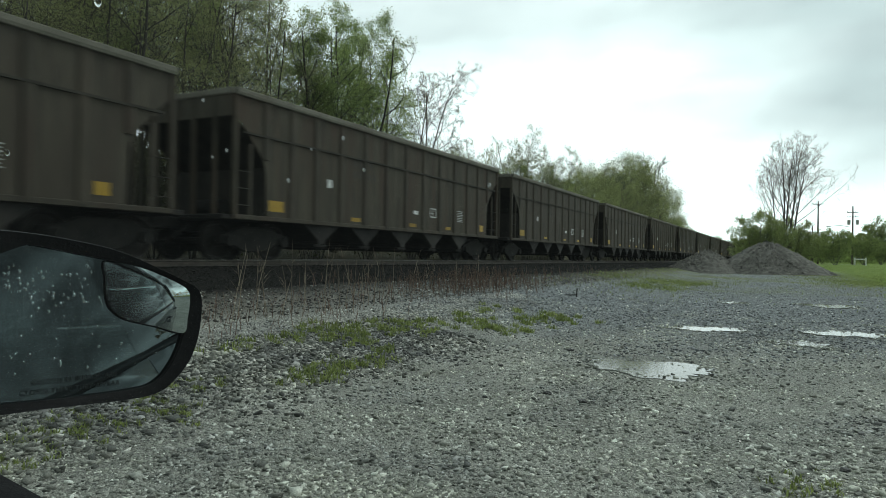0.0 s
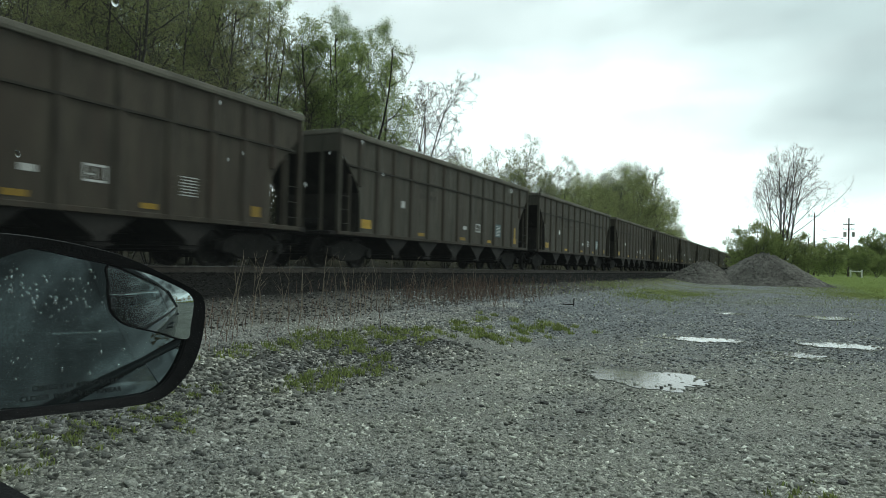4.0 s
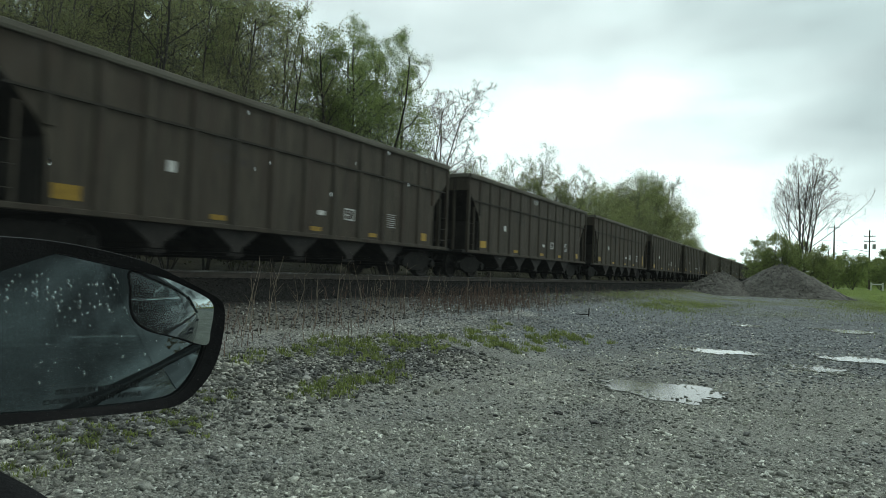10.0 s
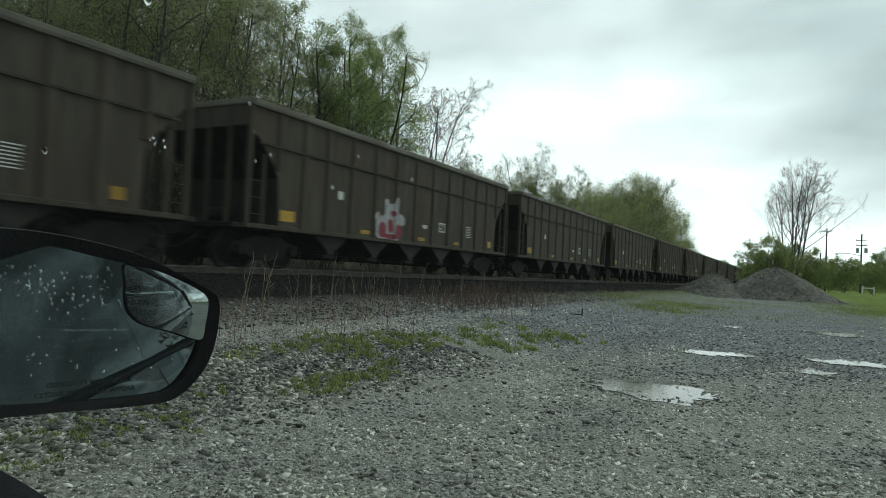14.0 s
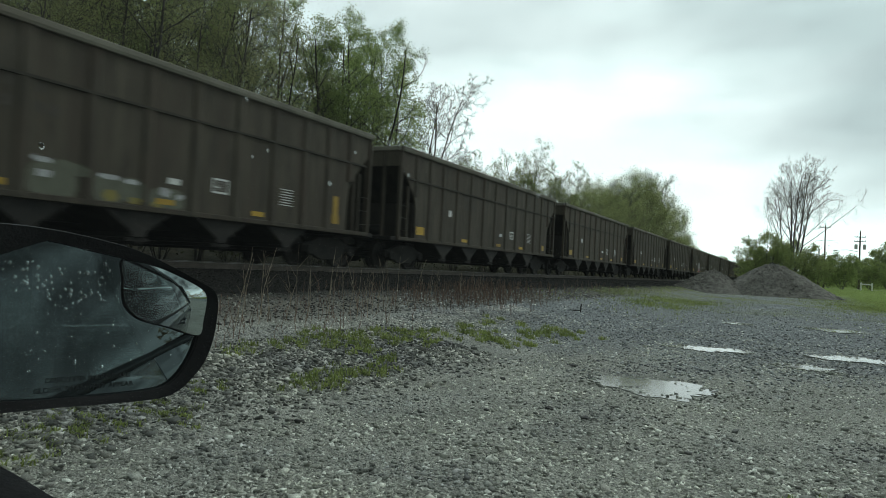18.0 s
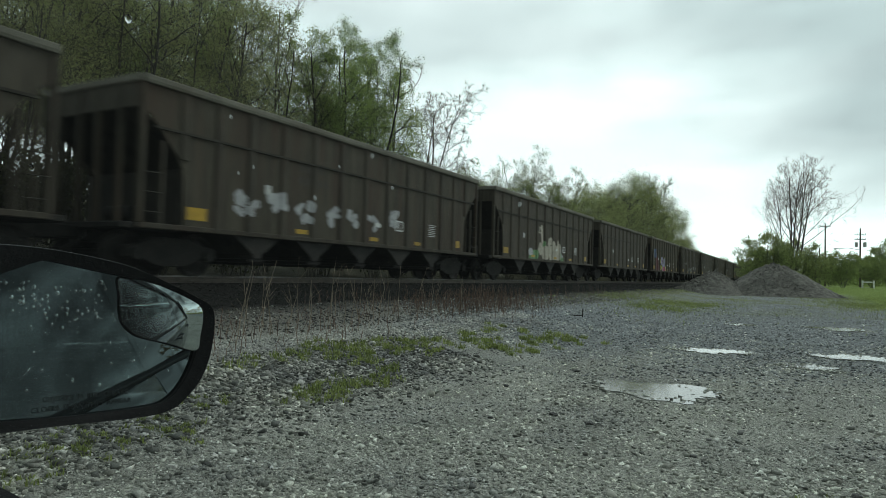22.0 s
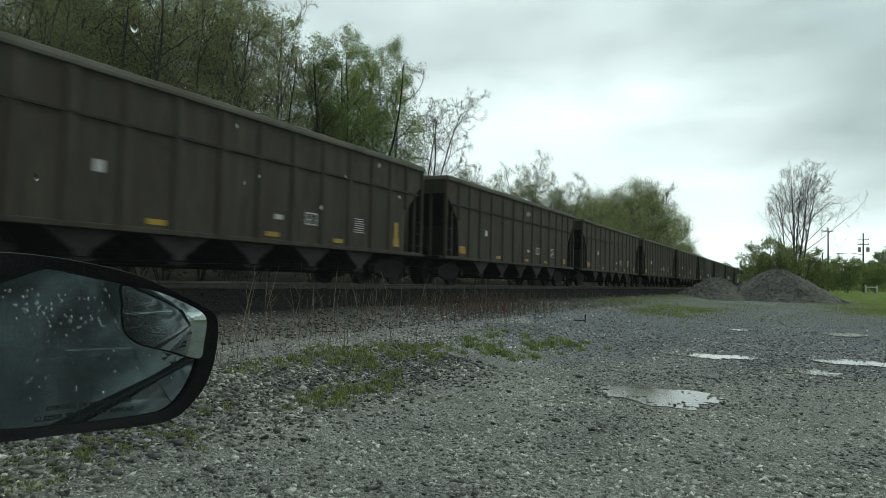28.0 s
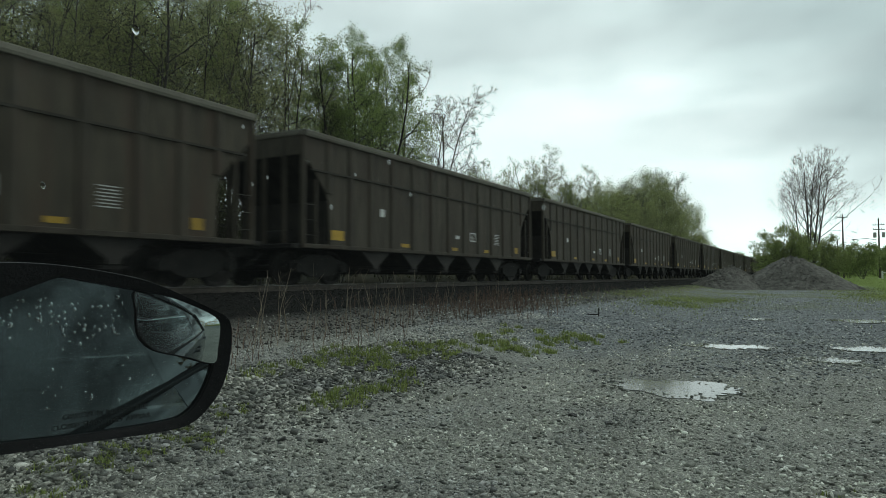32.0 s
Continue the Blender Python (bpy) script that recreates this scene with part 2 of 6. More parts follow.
M_CHORD = mat("pale_top_chord", (0.13, 0.125, 0.10), (0.20, 0.192, 0.155), 1.4, 0.8, 0, 0.15, 12, rand=0.15,
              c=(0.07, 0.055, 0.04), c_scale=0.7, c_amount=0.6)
M_SEAM = mat("dark_weld_seam", (0.026, 0.024, 0.018), (0.048, 0.044, 0.034), 3, 0.8, 0, 0.1, 20)
M_DARK = mat("near_black_steel", (0.012, 0.011, 0.010), (0.024, 0.022, 0.019), 5, 0.85, 0, 0.2, 25)
M_SLOPE = mat("dark_slope_sheet", (0.02, 0.018, 0.015), (0.04, 0.035, 0.028), 2, 0.8, 0, 0.1, 15)
# near-black chute tone stands in for the shade under the body
M_BAY = mat("shaded_hopper_chute", (0.013, 0.012, 0.011), (0.034, 0.031, 0.027), 2.5, 0.75, 0, 0.1, 15, rand=0.35, c=(0.04, 0.035, 0.03),
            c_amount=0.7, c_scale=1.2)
M_WHEEL = mat("rolled_wheel_steel", (0.018, 0.016, 0.014), (0.036, 0.033, 0.03), 6, 0.6, 0.3, 0.1, 30)
M_RAIL = mat("rail_steel", (0.06, 0.05, 0.043), (0.10, 0.083, 0.07), 6, 0.5, 0.5, 0.1, 30)
M_RAILTOP = mat("shiny_rail_head", (0.26, 0.26, 0.26), (0.36, 0.36, 0.36), 5, 0.3, 1.0)
M_TIE = mat("creosoted_tie", (0.035, 0.028, 0.022), (0.07, 0.058, 0.046), 8, 0.9, 0, 0.4, 30, stretch=(1, 0.2, 1), rand=0.25)
M_YELLOW = mat("yellow_reflector", (0.36, 0.22, 0.02), (0.46, 0.29, 0.03), 9, 0.5, rand=0.25, c=(0.2, 0.13, 0.03), c_scale=3, c_amount=0.4)
M_WHITE = mat("white_stencil_paint", (0.48, 0.49, 0.47), (0.66, 0.67, 0.65), 12, 0.7, rand=0.2)
M_FADED = mat("faded_stencil_paint", (0.05, 0.045, 0.038), (0.07, 0.06, 0.05), 12, 0.8)
M_BLUEGREY = mat("blue_grey_stencil_panel", (0.10, 0.15, 0.16), (0.13, 0.19, 0.2), 8, 0.7)

M_STONE = rubble("gravel_stone", [(0.0, (0.09, 0.094, 0.084)), (0.25, (0.20, 0.207, 0.182)), (0.6, (0.315, 0.325, 0.285)), (0.86, (0.465, 0.477, 0.43)), (1.0, (0.76, 0.78, 0.73))])
M_BLUESTONE = rubble("blue_grey_gravel", [(0.0, (0.075, 0.082, 0.084)), (0.4, (0.16, 0.175, 0.18)), (0.75, (0.30, 0.32, 0.325)), (1.0, (0.66, 0.67, 0.66))])
M_PALE = rubble("pale_limestone", [(0.0, (0.12, 0.122, 0.112)), (0.4, (0.28, 0.28, 0.26)), (0.8, (0.45, 0.45, 0.42)), (1.0, (0.68, 0.68, 0.64))])
M_BROKEN = rubble("broken_limestone", [(0.0, (0.10, 0.102, 0.094)), (0.3, (0.20, 0.20, 0.18)), (0.6, (0.36, 0.358, 0.32)), (1.0, (0.72, 0.72, 0.67))])
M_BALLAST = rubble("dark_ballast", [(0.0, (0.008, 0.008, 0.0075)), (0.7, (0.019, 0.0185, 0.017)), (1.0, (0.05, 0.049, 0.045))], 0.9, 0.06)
M_PILE = mat("crushed_stone_pile", (0.075, 0.071, 0.062), (0.20, 0.19, 0.17), 4.0, 0.9, 0, 0.9, 14, c=(0.10, 0.094, 0.083), c_scale=0.5)
M_HEAPGREY = rubble("shoulder_stone", [(0.0, (0.045, 0.048, 0.043)), (0.45, (0.12, 0.125, 0.11)), (0.8, (0.25, 0.252, 0.228)), (1.0, (0.66, 0.66, 0.62))])
M_VERGE = rubble("dull_verge_stone", [(0.0, (0.028, 0.028, 0.025)), (0.5, (0.075, 0.074, 0.066)), (0.85, (0.14, 0.139, 0.125)), (1.0, (0.45, 0.45, 0.42))])
M_GRASS = leafy("spring_grass", (0.165, 0.21, 0.06), (0.31, 0.36, 0.115), 0.45)
M_WEED = mat("dry_brown_weed", (0.13, 0.082, 0.062), (0.24, 0.16, 0.12), 4, 0.9, rand=0.5, island=True)
M_BARK = mat("grey_brown_bark", (0.060, 0.055, 0.048), (0.115, 0.107, 0.093), 5, 0.9, 0, 0.3, 20, rand=0.2)
M_LEAF = leafy("young_leaves", (0.205, 0.28, 0.085), (0.33, 0.405, 0.14), 0.3)
M_LEAF_BRIGHT = leafy("bright_spring_leaves", (0.17, 0.21, 0.07), (0.30, 0.34, 0.125), 0.4)
M_LEAF_DULL = leafy("brownish_buds", (0.24, 0.262, 0.117), (0.375, 0.39, 0.185), 0.3)
M_WATER = bpy.data.materials.new("puddle_water")
M_WATER.use_nodes = True
M_WATER.node_tree.nodes["Principled BSDF"].inputs["Base Color"].default_value = (0.16, 0.16, 0.145, 1)
M_WATER.node_tree.nodes["Principled BSDF"].inputs["Roughness"].default_value = 0.09
M_WATER.node_tree.nodes["Principled BSDF"].inputs["Specular IOR Level"].default_value = 0.28
M_POLE = mat("weathered_pole_wood", (0.05, 0.042, 0.035), (0.09, 0.075, 0.06), 4, 0.9, 0, 0.2, 20, stretch=(1, 1, 0.1))
M_GREYMETAL = plain("galvanised_grey", (0.35, 0.36, 0.36), 0.5)
M_CONCRETE = mat("pale_concrete", (0.33, 0.33, 0.31), (0.45, 0.45, 0.42), 1.5, 0.9, 0, 0.2, 12)
M_WHITEPAINT = plain("white_painted_wood", (0.85, 0.85, 0.84))
M_CARPAINT = plain("dark_grey_car_paint", (0.045, 0.048, 0.052), 0.12, 0.3, 0.6)
M_TRIM = mat("black_grained_plastic", (0.008, 0.008, 0.009), (0.013, 0.013, 0.014), 60, 0.55, 0, 0.15, 300, spec=0.12)
M_TYRE = plain("tyre_rubber", (0.02, 0.02, 0.02), 0.9)
M_DARKGLASS = plain("opaque_dark_glass", (0.006, 0.008, 0.008), 0.02, 0, 0.5)


def gloss_glass(name, tint, gloss):
    """A thin clear pane: light passes straight, with a faint mirror image and an even pale haze on it."""
    m = bpy.data.materials.new(name)
    m.use_nodes = True
    nt = m.node_tree
    nt.nodes.clear()
    out = nt.nodes.new("ShaderNodeOutputMaterial")
    tr = nt.nodes.new("ShaderNodeBsdfTransparent")
    tr.inputs["Color"].default_value = (*tint, 1)
    gl = nt.nodes.new("ShaderNodeBsdfGlossy")
    gl.inputs["Roughness"].default_value = 0.01
    mx = nt.nodes.new("ShaderNodeMixShader")
    lw = nt.nodes.new("ShaderNodeLayerWeight")
    lw.inputs["Blend"].default_value = 0.5
    pw = nt.nodes.new("ShaderNodeMath")
    pw.operation = "POWER"
    pw.inputs[1].default_value = 5.0
    ad = nt.nodes.new("ShaderNodeMath")
    ad.inputs[1].default_value = gloss
    ad.use_clamp = True
    nt.links.new(lw.outputs["Facing"], pw.inputs[0])
    nt.links.new(pw.outputs[0], ad.inputs[0])
    nt.links.new(ad.outputs[0], mx.inputs["Fac"])
    nt.links.new(tr.outputs[0], mx.inputs[1])
    nt.links.new(gl.outputs[0], mx.inputs[2])
    # even pale haze mixed into the pane to lift the dark tones
    veil = nt.nodes.new("ShaderNodeBsdfTranslucent")
    veil.inputs["Color"].default_value = (0.85, 0.9, 0.9, 1)
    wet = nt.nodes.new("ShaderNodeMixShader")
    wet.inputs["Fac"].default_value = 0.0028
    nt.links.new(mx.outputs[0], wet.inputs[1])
    nt.links.new(veil.outputs[0], wet.inputs[2])
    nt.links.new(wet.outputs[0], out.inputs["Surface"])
    return m


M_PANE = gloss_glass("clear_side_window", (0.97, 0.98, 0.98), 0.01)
M_DROP = bpy.data.materials.new("rain_water")
M_DROP.use_nodes = True
_b = M_DROP.node_tree.nodes["Principled BSDF"]
_b.inputs["Transmission Weight"].default_value = 1.0
_b.inputs["Roughness"].default_value = 0.0
_b.inputs["IOR"].default_value = 1.33
M_BEAD = bpy.data.materials.new("rain_bead")
M_BEAD.use_nodes = True
_t = M_BEAD.node_tree
_c = _t.nodes.new("ShaderNodeBsdfTransparent")
_w = _t.nodes.new("ShaderNodeBsdfGlossy")
_w.inputs["Color"].default_value, _w.inputs["Roughness"].default_value = (0.62, 0.68, 0.68, 1), 0.04
_m = _t.nodes.new("ShaderNodeMixShader")
_m.inputs["Fac"].default_value = 0.36
_t.links.new(_c.outputs[0], _m.inputs[1])
_t.links.new(_w.outputs[0], _m.inputs[2])
_t.links.new(_m.outputs[0], _t.nodes["Material Output"].inputs["Surface"])
M_SMEAR = bpy.data.materials.new("thin_rain_spot")
M_SMEAR.use_nodes = True
_t = M_SMEAR.node_tree
_c = _t.nodes.new("ShaderNodeBsdfTransparent")
_w = _t.nodes.new("ShaderNodeBsdfTranslucent")
_w.inputs["Color"].default_value = (0.55, 0.58, 0.58, 1)
_m = _t.nodes.new("ShaderNodeMixShader")
_m.inputs["Fac"].default_value = 0.16
_t.links.new(_c.outputs[0], _m.inputs[1])
_t.links.new(_w.outputs[0], _m.inputs[2])
_t.links.new(_m.outputs[0], _t.nodes["Material Output"].inputs["Surface"])
M_MIRROR = bpy.data.materials.new("mirror_silver")
M_MIRROR.use_nodes = True
_b = M_MIRROR.node_tree.nodes["Principled BSDF"]
_b.inputs["Base Color"].default_value = (0.17, 0.215, 0.22, 1)
_b.inputs["Metallic"].default_value = 1.0
_b.inputs["Roughness"].default_value = 0.01
M_SPOT = bpy.data.materials.new("convex_mirror_silver")
M_SPOT.use_nodes = True
_b = M_SPOT.node_tree.nodes["Principled BSDF"]
_b.inputs["Base Color"].default_value = (0.46, 0.53, 0.53, 1)
_b.inputs["Metallic"].default_value = 1.0
_b.inputs["Roughness"].default_value = 0.01

# ---- mesh helpers ----


class Geo:
    """Collects vertices and faces of one mesh."""

    def __init__(self):
        self.v, self.f = [], []

    def add(self, verts, faces):
        n = len(self.v)
        self.v.extend(verts)
        self.f.extend([tuple(i + n for i in f) for f in faces])
        return self

    def box(self, x0, y0, z0, x1, y1, z1, m=None):
        vs = [Vector(p) for p in ((x0, y0, z0), (x1, y0, z0), (x1, y1, z0), (x0, y1, z0), (x0, y0, z1), (x1, y0, z1), (x1, y1, z1), (x0, y1, z1))]
        if m:
            vs = [m @ p for p in vs]
        return self.add(vs, [(0, 3, 2, 1), (4, 5, 6, 7), (0, 1, 5, 4), (1, 2, 6, 5), (2, 3, 7, 6), (3, 0, 4, 7)])

    def prism(self, pts, axis, a, b):
        """Extrudes the outline pts along an axis from a to b; pts hold the two other coordinates in order."""
        n = len(pts)

        def place(p, d):
            q = list(p)
            q.insert(axis, d)
            return Vector(q)
        vs = [place(p, a) for p in pts] + [place(p, b) for p in pts]
        fs = [tuple(range(n - 1, -1, -1)), tuple(range(n, 2 * n))]
        fs += [(i, (i + 1) % n, n + (i + 1) % n, n + i) for i in range(n)]
        return self.add(vs, fs)

    def tube(self, path, radii, sides=8, caps=True):
        path = [Vector(p) for p in path]
        vs, fs = [], []
        for i, p in enumerate(path):
            d = (path[min(i + 1, len(path) - 1)] - path[max(i - 1, 0)]).normalized()
            u = d.orthogonal().normalized() if i == 0 else (u - d * u.dot(d)).normalized()
            w = d.cross(u)
            r = radii[i] if isinstance(radii, (list, tuple)) else radii
            for k in range(sides):
                a = 2 * math.pi * k / sides
                vs.append(p + (u * math.cos(a) + w * math.sin(a)) * r)
        for i in range(len(path) - 1):
            for k in range(sides):
                a, b = i * sides + k, i * sides + (k + 1) % sides
                fs.append((a, b, b + sides, a + sides))
        if caps:
            fs.append(tuple(range(sides - 1, -1, -1)))
            n = (len(path) - 1) * sides
            fs.append(tuple(range(n, n + sides)))
        return self.add(vs, fs)

    def lathe(self, profile, axis_m, sides=24):
        """Turns (radius, height) pairs round the local z axis of axis_m."""
        vs, fs = [], []
        for r, h in profile:
            for k in range(sides):
                a = 2 * math.pi * k / sides
                vs.append(axis_m @ Vector((r * math.cos(a), r * math.sin(a), h)))
        for i in range(len(profile) - 1):
            for k in range(sides):
                a, b = i * sides + k, i * sides + (k + 1) % sides
                fs.append((a, b, b + sides, a + sides))
        return self.add(vs, fs)

    def mesh(self, name, material, bevel=0.0, smooth=False, segments=1):
        me = bpy.data.meshes.new(name)
        me.from_pydata([tuple(p) for p in self.v], [], self.f)
        if bevel or smooth:
            bm = bmesh.new()
            bm.from_mesh(me)
            bmesh.ops.recalc_face_normals(bm, faces=bm.faces)
            if bevel:
                es = [e for e in bm.edges if len(e.link_faces) == 2 and e.calc_face_angle(0) > 0.6]
                bmesh.ops.bevel(bm, geom=es, offset=bevel, segments=segments, affect="EDGES")
            if smooth:
                for f in bm.faces:
                    f.smooth = True
                for e in bm.edges:
                    e.smooth = len(e.link_faces) == 2 and e.calc_face_angle(0) < 0.7
            bm.to_mesh(me)
            bm.free()
        me.materials.append(material)
        return me


def part(name, geo, material, parent=None, label="", bevel=0.0, smooth=False, at=None, segments=1):
    """Links geo (or a ready mesh) as one mesh object under a thing or part."""
    me = geo if isinstance(geo, bpy.types.Mesh) else geo.mesh(name, material, bevel, smooth, segments)
    ob = new(name, me)
    if parent:
        ob.parent = parent
    if at is not None:
        ob.matrix_basis = at
    return tagged(ob, label)


def fast_mesh(name, verts, faces, material, smooth=False):
    """A mesh from numpy arrays; faces is an (n, k) array."""
    me = bpy.data.meshes.new(name)
    k = faces.shape[1]
    me.vertices.add(len(verts))
    me.vertices.foreach_set("co", np.asarray(verts, dtype=np.float32).ravel())
    me.loops.add(faces.size)
    me.loops.foreach_set("vertex_index", faces.astype(np.int32).ravel())
    me.polygons.add(len(faces))
    me.polygons.foreach_set("loop_start", np.arange(0, faces.size, k, dtype=np.int32))
    me.polygons.foreach_set("loop_total", np.full(len(faces), k, dtype=np.int32))
    if smooth:
        me.polygons.foreach_set("use_smooth", np.ones(len(faces), dtype=bool))
    me.update(calc_edges=True)
    me.materials.append(material)
    return me


def empty(name, m, label, category, group=""):
    ob = new(name)
    ob.matrix_basis = m
    ob.empty_display_size = 0.3
    return tagged(ob, label, category, group)



# paints of the sprayed tags
M_TAG = {k: mat("spray_" + k, tuple(v * 0.8 for v in c), c, 5, 0.7, c=(0.06, 0.055, 0.045), c_scale=2.0, c_amount=0.35) for k, c in
         (("cream", (0.50, 0.46, 0.38)), ("lilac", (0.40, 0.40, 0.55)), ("pink", (0.50, 0.12, 0.20)), ("lemon", (0.50, 0.50, 0.08)), ("wine", (0.29, 0.05, 0.075)),
          ("chalk", (0.45, 0.46, 0.47)), ("green", (0.16, 0.30, 0.14)), ("blue", (0.09, 0.13, 0.24)), ("plum", (0.20, 0.10, 0.20)), ("maroon", (0.12, 0.04, 0.045)), ("sage", (0.125, 0.132, 0.098)), ("mustard", (0.24, 0.20, 0.06)))}

M_LEAF_BUSH = leafy("fresh_bush_leaves", (0.20, 0.25, 0.085), (0.34, 0.39, 0.145), 0.4)
M_ROCK = mat("dark_wet_rock", (0.03, 0.03, 0.028), (0.07, 0.068, 0.062), 20, 0.5, 0, 0.4, 60)
M_BRAMBLE = leafy("dull_bramble", (0.042, 0.045, 0.023), (0.09, 0.095, 0.048), 0.3)
M_STALK = mat("pale_dead_stalk", (0.24, 0.19, 0.14), (0.40, 0.33, 0.25), 4, 0.9, rand=0.4, island=True)
M_LEAF_FAR = leafy("soft_yellow_green_leaves", (0.28, 0.325, 0.13), (0.43, 0.46, 0.21), 0.4)
M_BUDS = leafy("russet_buds", (0.20, 0.13, 0.05), (0.34, 0.24, 0.09), 0.3)
M_WOODS = leafy("woodland_leaves", (0.15, 0.20, 0.06), (0.28, 0.34, 0.11), 0.4)
M_ETCH = plain("etched_lettering", (0.022, 0.03, 0.031), 0.6)
# ---- ground ----
RAIL_TOP, TRACK_Y = 1.05, 12.5


def step(a, b, v):
    t = np.clip((v - a) / (b - a), 0, 1)
    return t * t * (3 - 2 * t)


def ground_z(x, y):
    """Height of the bare ground: level lot, a rise towards the line, the ballast bank and the fields."""
    x, y = np.asarray(x, float), np.asarray(y, float)
    z = np.where(y < 3.5, 0, np.minimum((y - 3.5) * 0.147, 0.74))
    far = 0.3 * step(18, 52, x) + 0.62 * step(52, 105, x)
    z = np.maximum(z, far * (1 - step(4, 8, y)) + z * step(4, 8, y))
    bank = np.clip((y - 8.5) / 1.6, 0, 1) * 0.17
    z = z + bank * (1 - step(17, 19, y))
    z = z + 5.5 * step(18.5, 46, y) + 4.5 * step(135, 230, x) * (1 - step(0, 6, y))
    ripple = 0.018 * np.sin(x * 1.3 + 0.7 * np.sin(y * 0.9)) * np.sin(y * 1.1 + 0.5 * np.sin(x * 0.7))
    return z + ripple * (1 - step(7, 9, y)) * (1 - step(20, 40, np.hypot(x, y)))


def axis_steps(lo, hi, fine, near, far):
    """Coordinates, fine inside near, growing outside."""
    out = list(np.arange(near[0], near[1] + 1e-6, fine))
    d, p = fine, near[1]
    while p < hi:
        d *= 1.22
        p += d
        out.append(p)
    d, p = fine, near[0]
    while p > lo:
        d *= 1.22
        p -= d
        out.insert(0, p)
    return np.array(out)


def ground_material():
    m = bpy.data.materials.new("wet_gravel_ground")
    m.use_nodes = True
    nt = m.node_tree
    bsdf = nt.nodes["Principled BSDF"]
    bsdf.inputs["Roughness"].default_value = 0.8
    bsdf.inputs["Specular IOR Level"].default_value = 0.35
    geo = nt.nodes.new("ShaderNodeNewGeometry")

    def noise_node(scale, detail=5, rough=0.6):
        n = nt.nodes.new("ShaderNodeTexNoise")
        n.inputs["Scale"].default_value, n.inputs["Detail"].default_value, n.inputs["Roughness"].default_value = scale, detail, rough
        nt.links.new(geo.outputs["Position"], n.inputs["Vector"])
        return n.outputs["Fac"]

    def ramp(src, stops):
        r = nt.nodes.new("ShaderNodeValToRGB")
        while len(r.color_ramp.elements) < len(stops):
            r.color_ramp.elements.new(0.5)
        for e, (p, c) in zip(r.color_ramp.elements, stops):
            e.position, e.color = p, (*c, 1)
        nt.links.new(src, r.inputs["Fac"])
        return r.outputs["Color"]

    def mix(fac, a, b, blend="MIX"):
        n = nt.nodes.new("ShaderNodeMixRGB")
        n.blend_type = blend
        for i, s in ((0, fac), (1, a), (2, b)):
            if isinstance(s, tuple):
                n.inputs[i].default_value = (*s, 1)
            elif isinstance(s, float):
                n.inputs[i].default_value = s
            else:
                nt.links.new(s, n.inputs[i])
        return n.outputs["Color"]

    def between(axis, lo, hi, wobble):
        """1 past hi, 0 before lo, along an axis of the plan, with an uneven edge."""
        sep = nt.nodes.new("ShaderNodeSeparateXYZ")
        nt.links.new(geo.outputs["Position"], sep.inputs[0])
        ad = nt.nodes.new("ShaderNodeMath")
        ad.operation = "MULTIPLY_ADD"
        nt.links.new(noise_node(0.5, 4), ad.inputs[0])
        ad.inputs[1].default_value = wobble
        nt.links.new(sep.outputs[axis], ad.inputs[2])
        mr = nt.nodes.new("ShaderNodeMapRange")
        mr.inputs["From Min"].default_value, mr.inputs["From Max"].default_value = lo + wobble / 2, hi + wobble / 2
        nt.links.new(ad.outputs[0], mr.inputs["Value"])
        return mr.outputs["Result"]

    vor = nt.nodes.new("ShaderNodeTexVoronoi")
    vor.inputs["Scale"].default_value = 75
    nt.links.new(geo.outputs["Position"], vor.inputs["Vector"])
    vor2 = nt.nodes.new("ShaderNodeTexVoronoi")
    vor2.inputs["Scale"].default_value = 22
    nt.links.new(geo.outputs["Position"], vor2.inputs["Vector"])
    base = ramp(noise_node(0.9), [(0.32, (0.225, 0.227, 0.197)), (0.68, (0.40, 0.40, 0.35))])
    grains = ramp(vor.outputs["Color"], [(0.1, (0.45, 0.45, 0.45)), (0.6, (0.95, 0.95, 0.95)), (0.9, (1.7, 1.7, 1.7))])
    col = mix(0.75, base, grains, "MULTIPLY")
    blue = ramp(vor2.outputs["Color"], [(0.15, (0.09, 0.10, 0.104)), (0.9, (0.31, 0.33, 0.335))])
    fx = between(0, 8.0, 13.0, 9.0)
    col = mix(fx, col, blue)
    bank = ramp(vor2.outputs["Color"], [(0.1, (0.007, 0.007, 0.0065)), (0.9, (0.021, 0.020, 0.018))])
    mud = ramp(noise_node(2.5), [(0.3, (0.10, 0.092, 0.077)), (0.7, (0.21, 0.198, 0.168))])
    col = mix(between(1, 6.0, 6.7, 0.9), col, mud)
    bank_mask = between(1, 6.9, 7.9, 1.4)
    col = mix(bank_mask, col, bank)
    dull = nt.nodes.new("ShaderNodeMapRange")
    dull.inputs["To Min"].default_value, dull.inputs["To Max"].default_value = 0.35, 0.05
    nt.links.new(dull.outputs["Result"], bsdf.inputs["Specular IOR Level"])
    wood = ramp(noise_node(2.0), [(0.35, (0.05, 0.045, 0.03)), (0.65, (0.09, 0.085, 0.05))])
    col = mix(between(1, 17, 19, 1.0), col, wood)
    inv = nt.nodes.new("ShaderNodeMath")
    inv.operation = "SUBTRACT"
    inv.inputs[0].default_value = 1.0
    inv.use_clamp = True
    nt.links.new(bank_mask, inv.inputs[1])
    lot = inv.outputs[0]
    patches = mix(1.0, mix(1.0, lot, between(0, 22, 32, 5.0), "MULTIPLY"), ramp(noise_node(0.3, 6), [(0.46, (0, 0, 0)), (0.6, (0.8, 0.8, 0.8))]), "MULTIPLY")
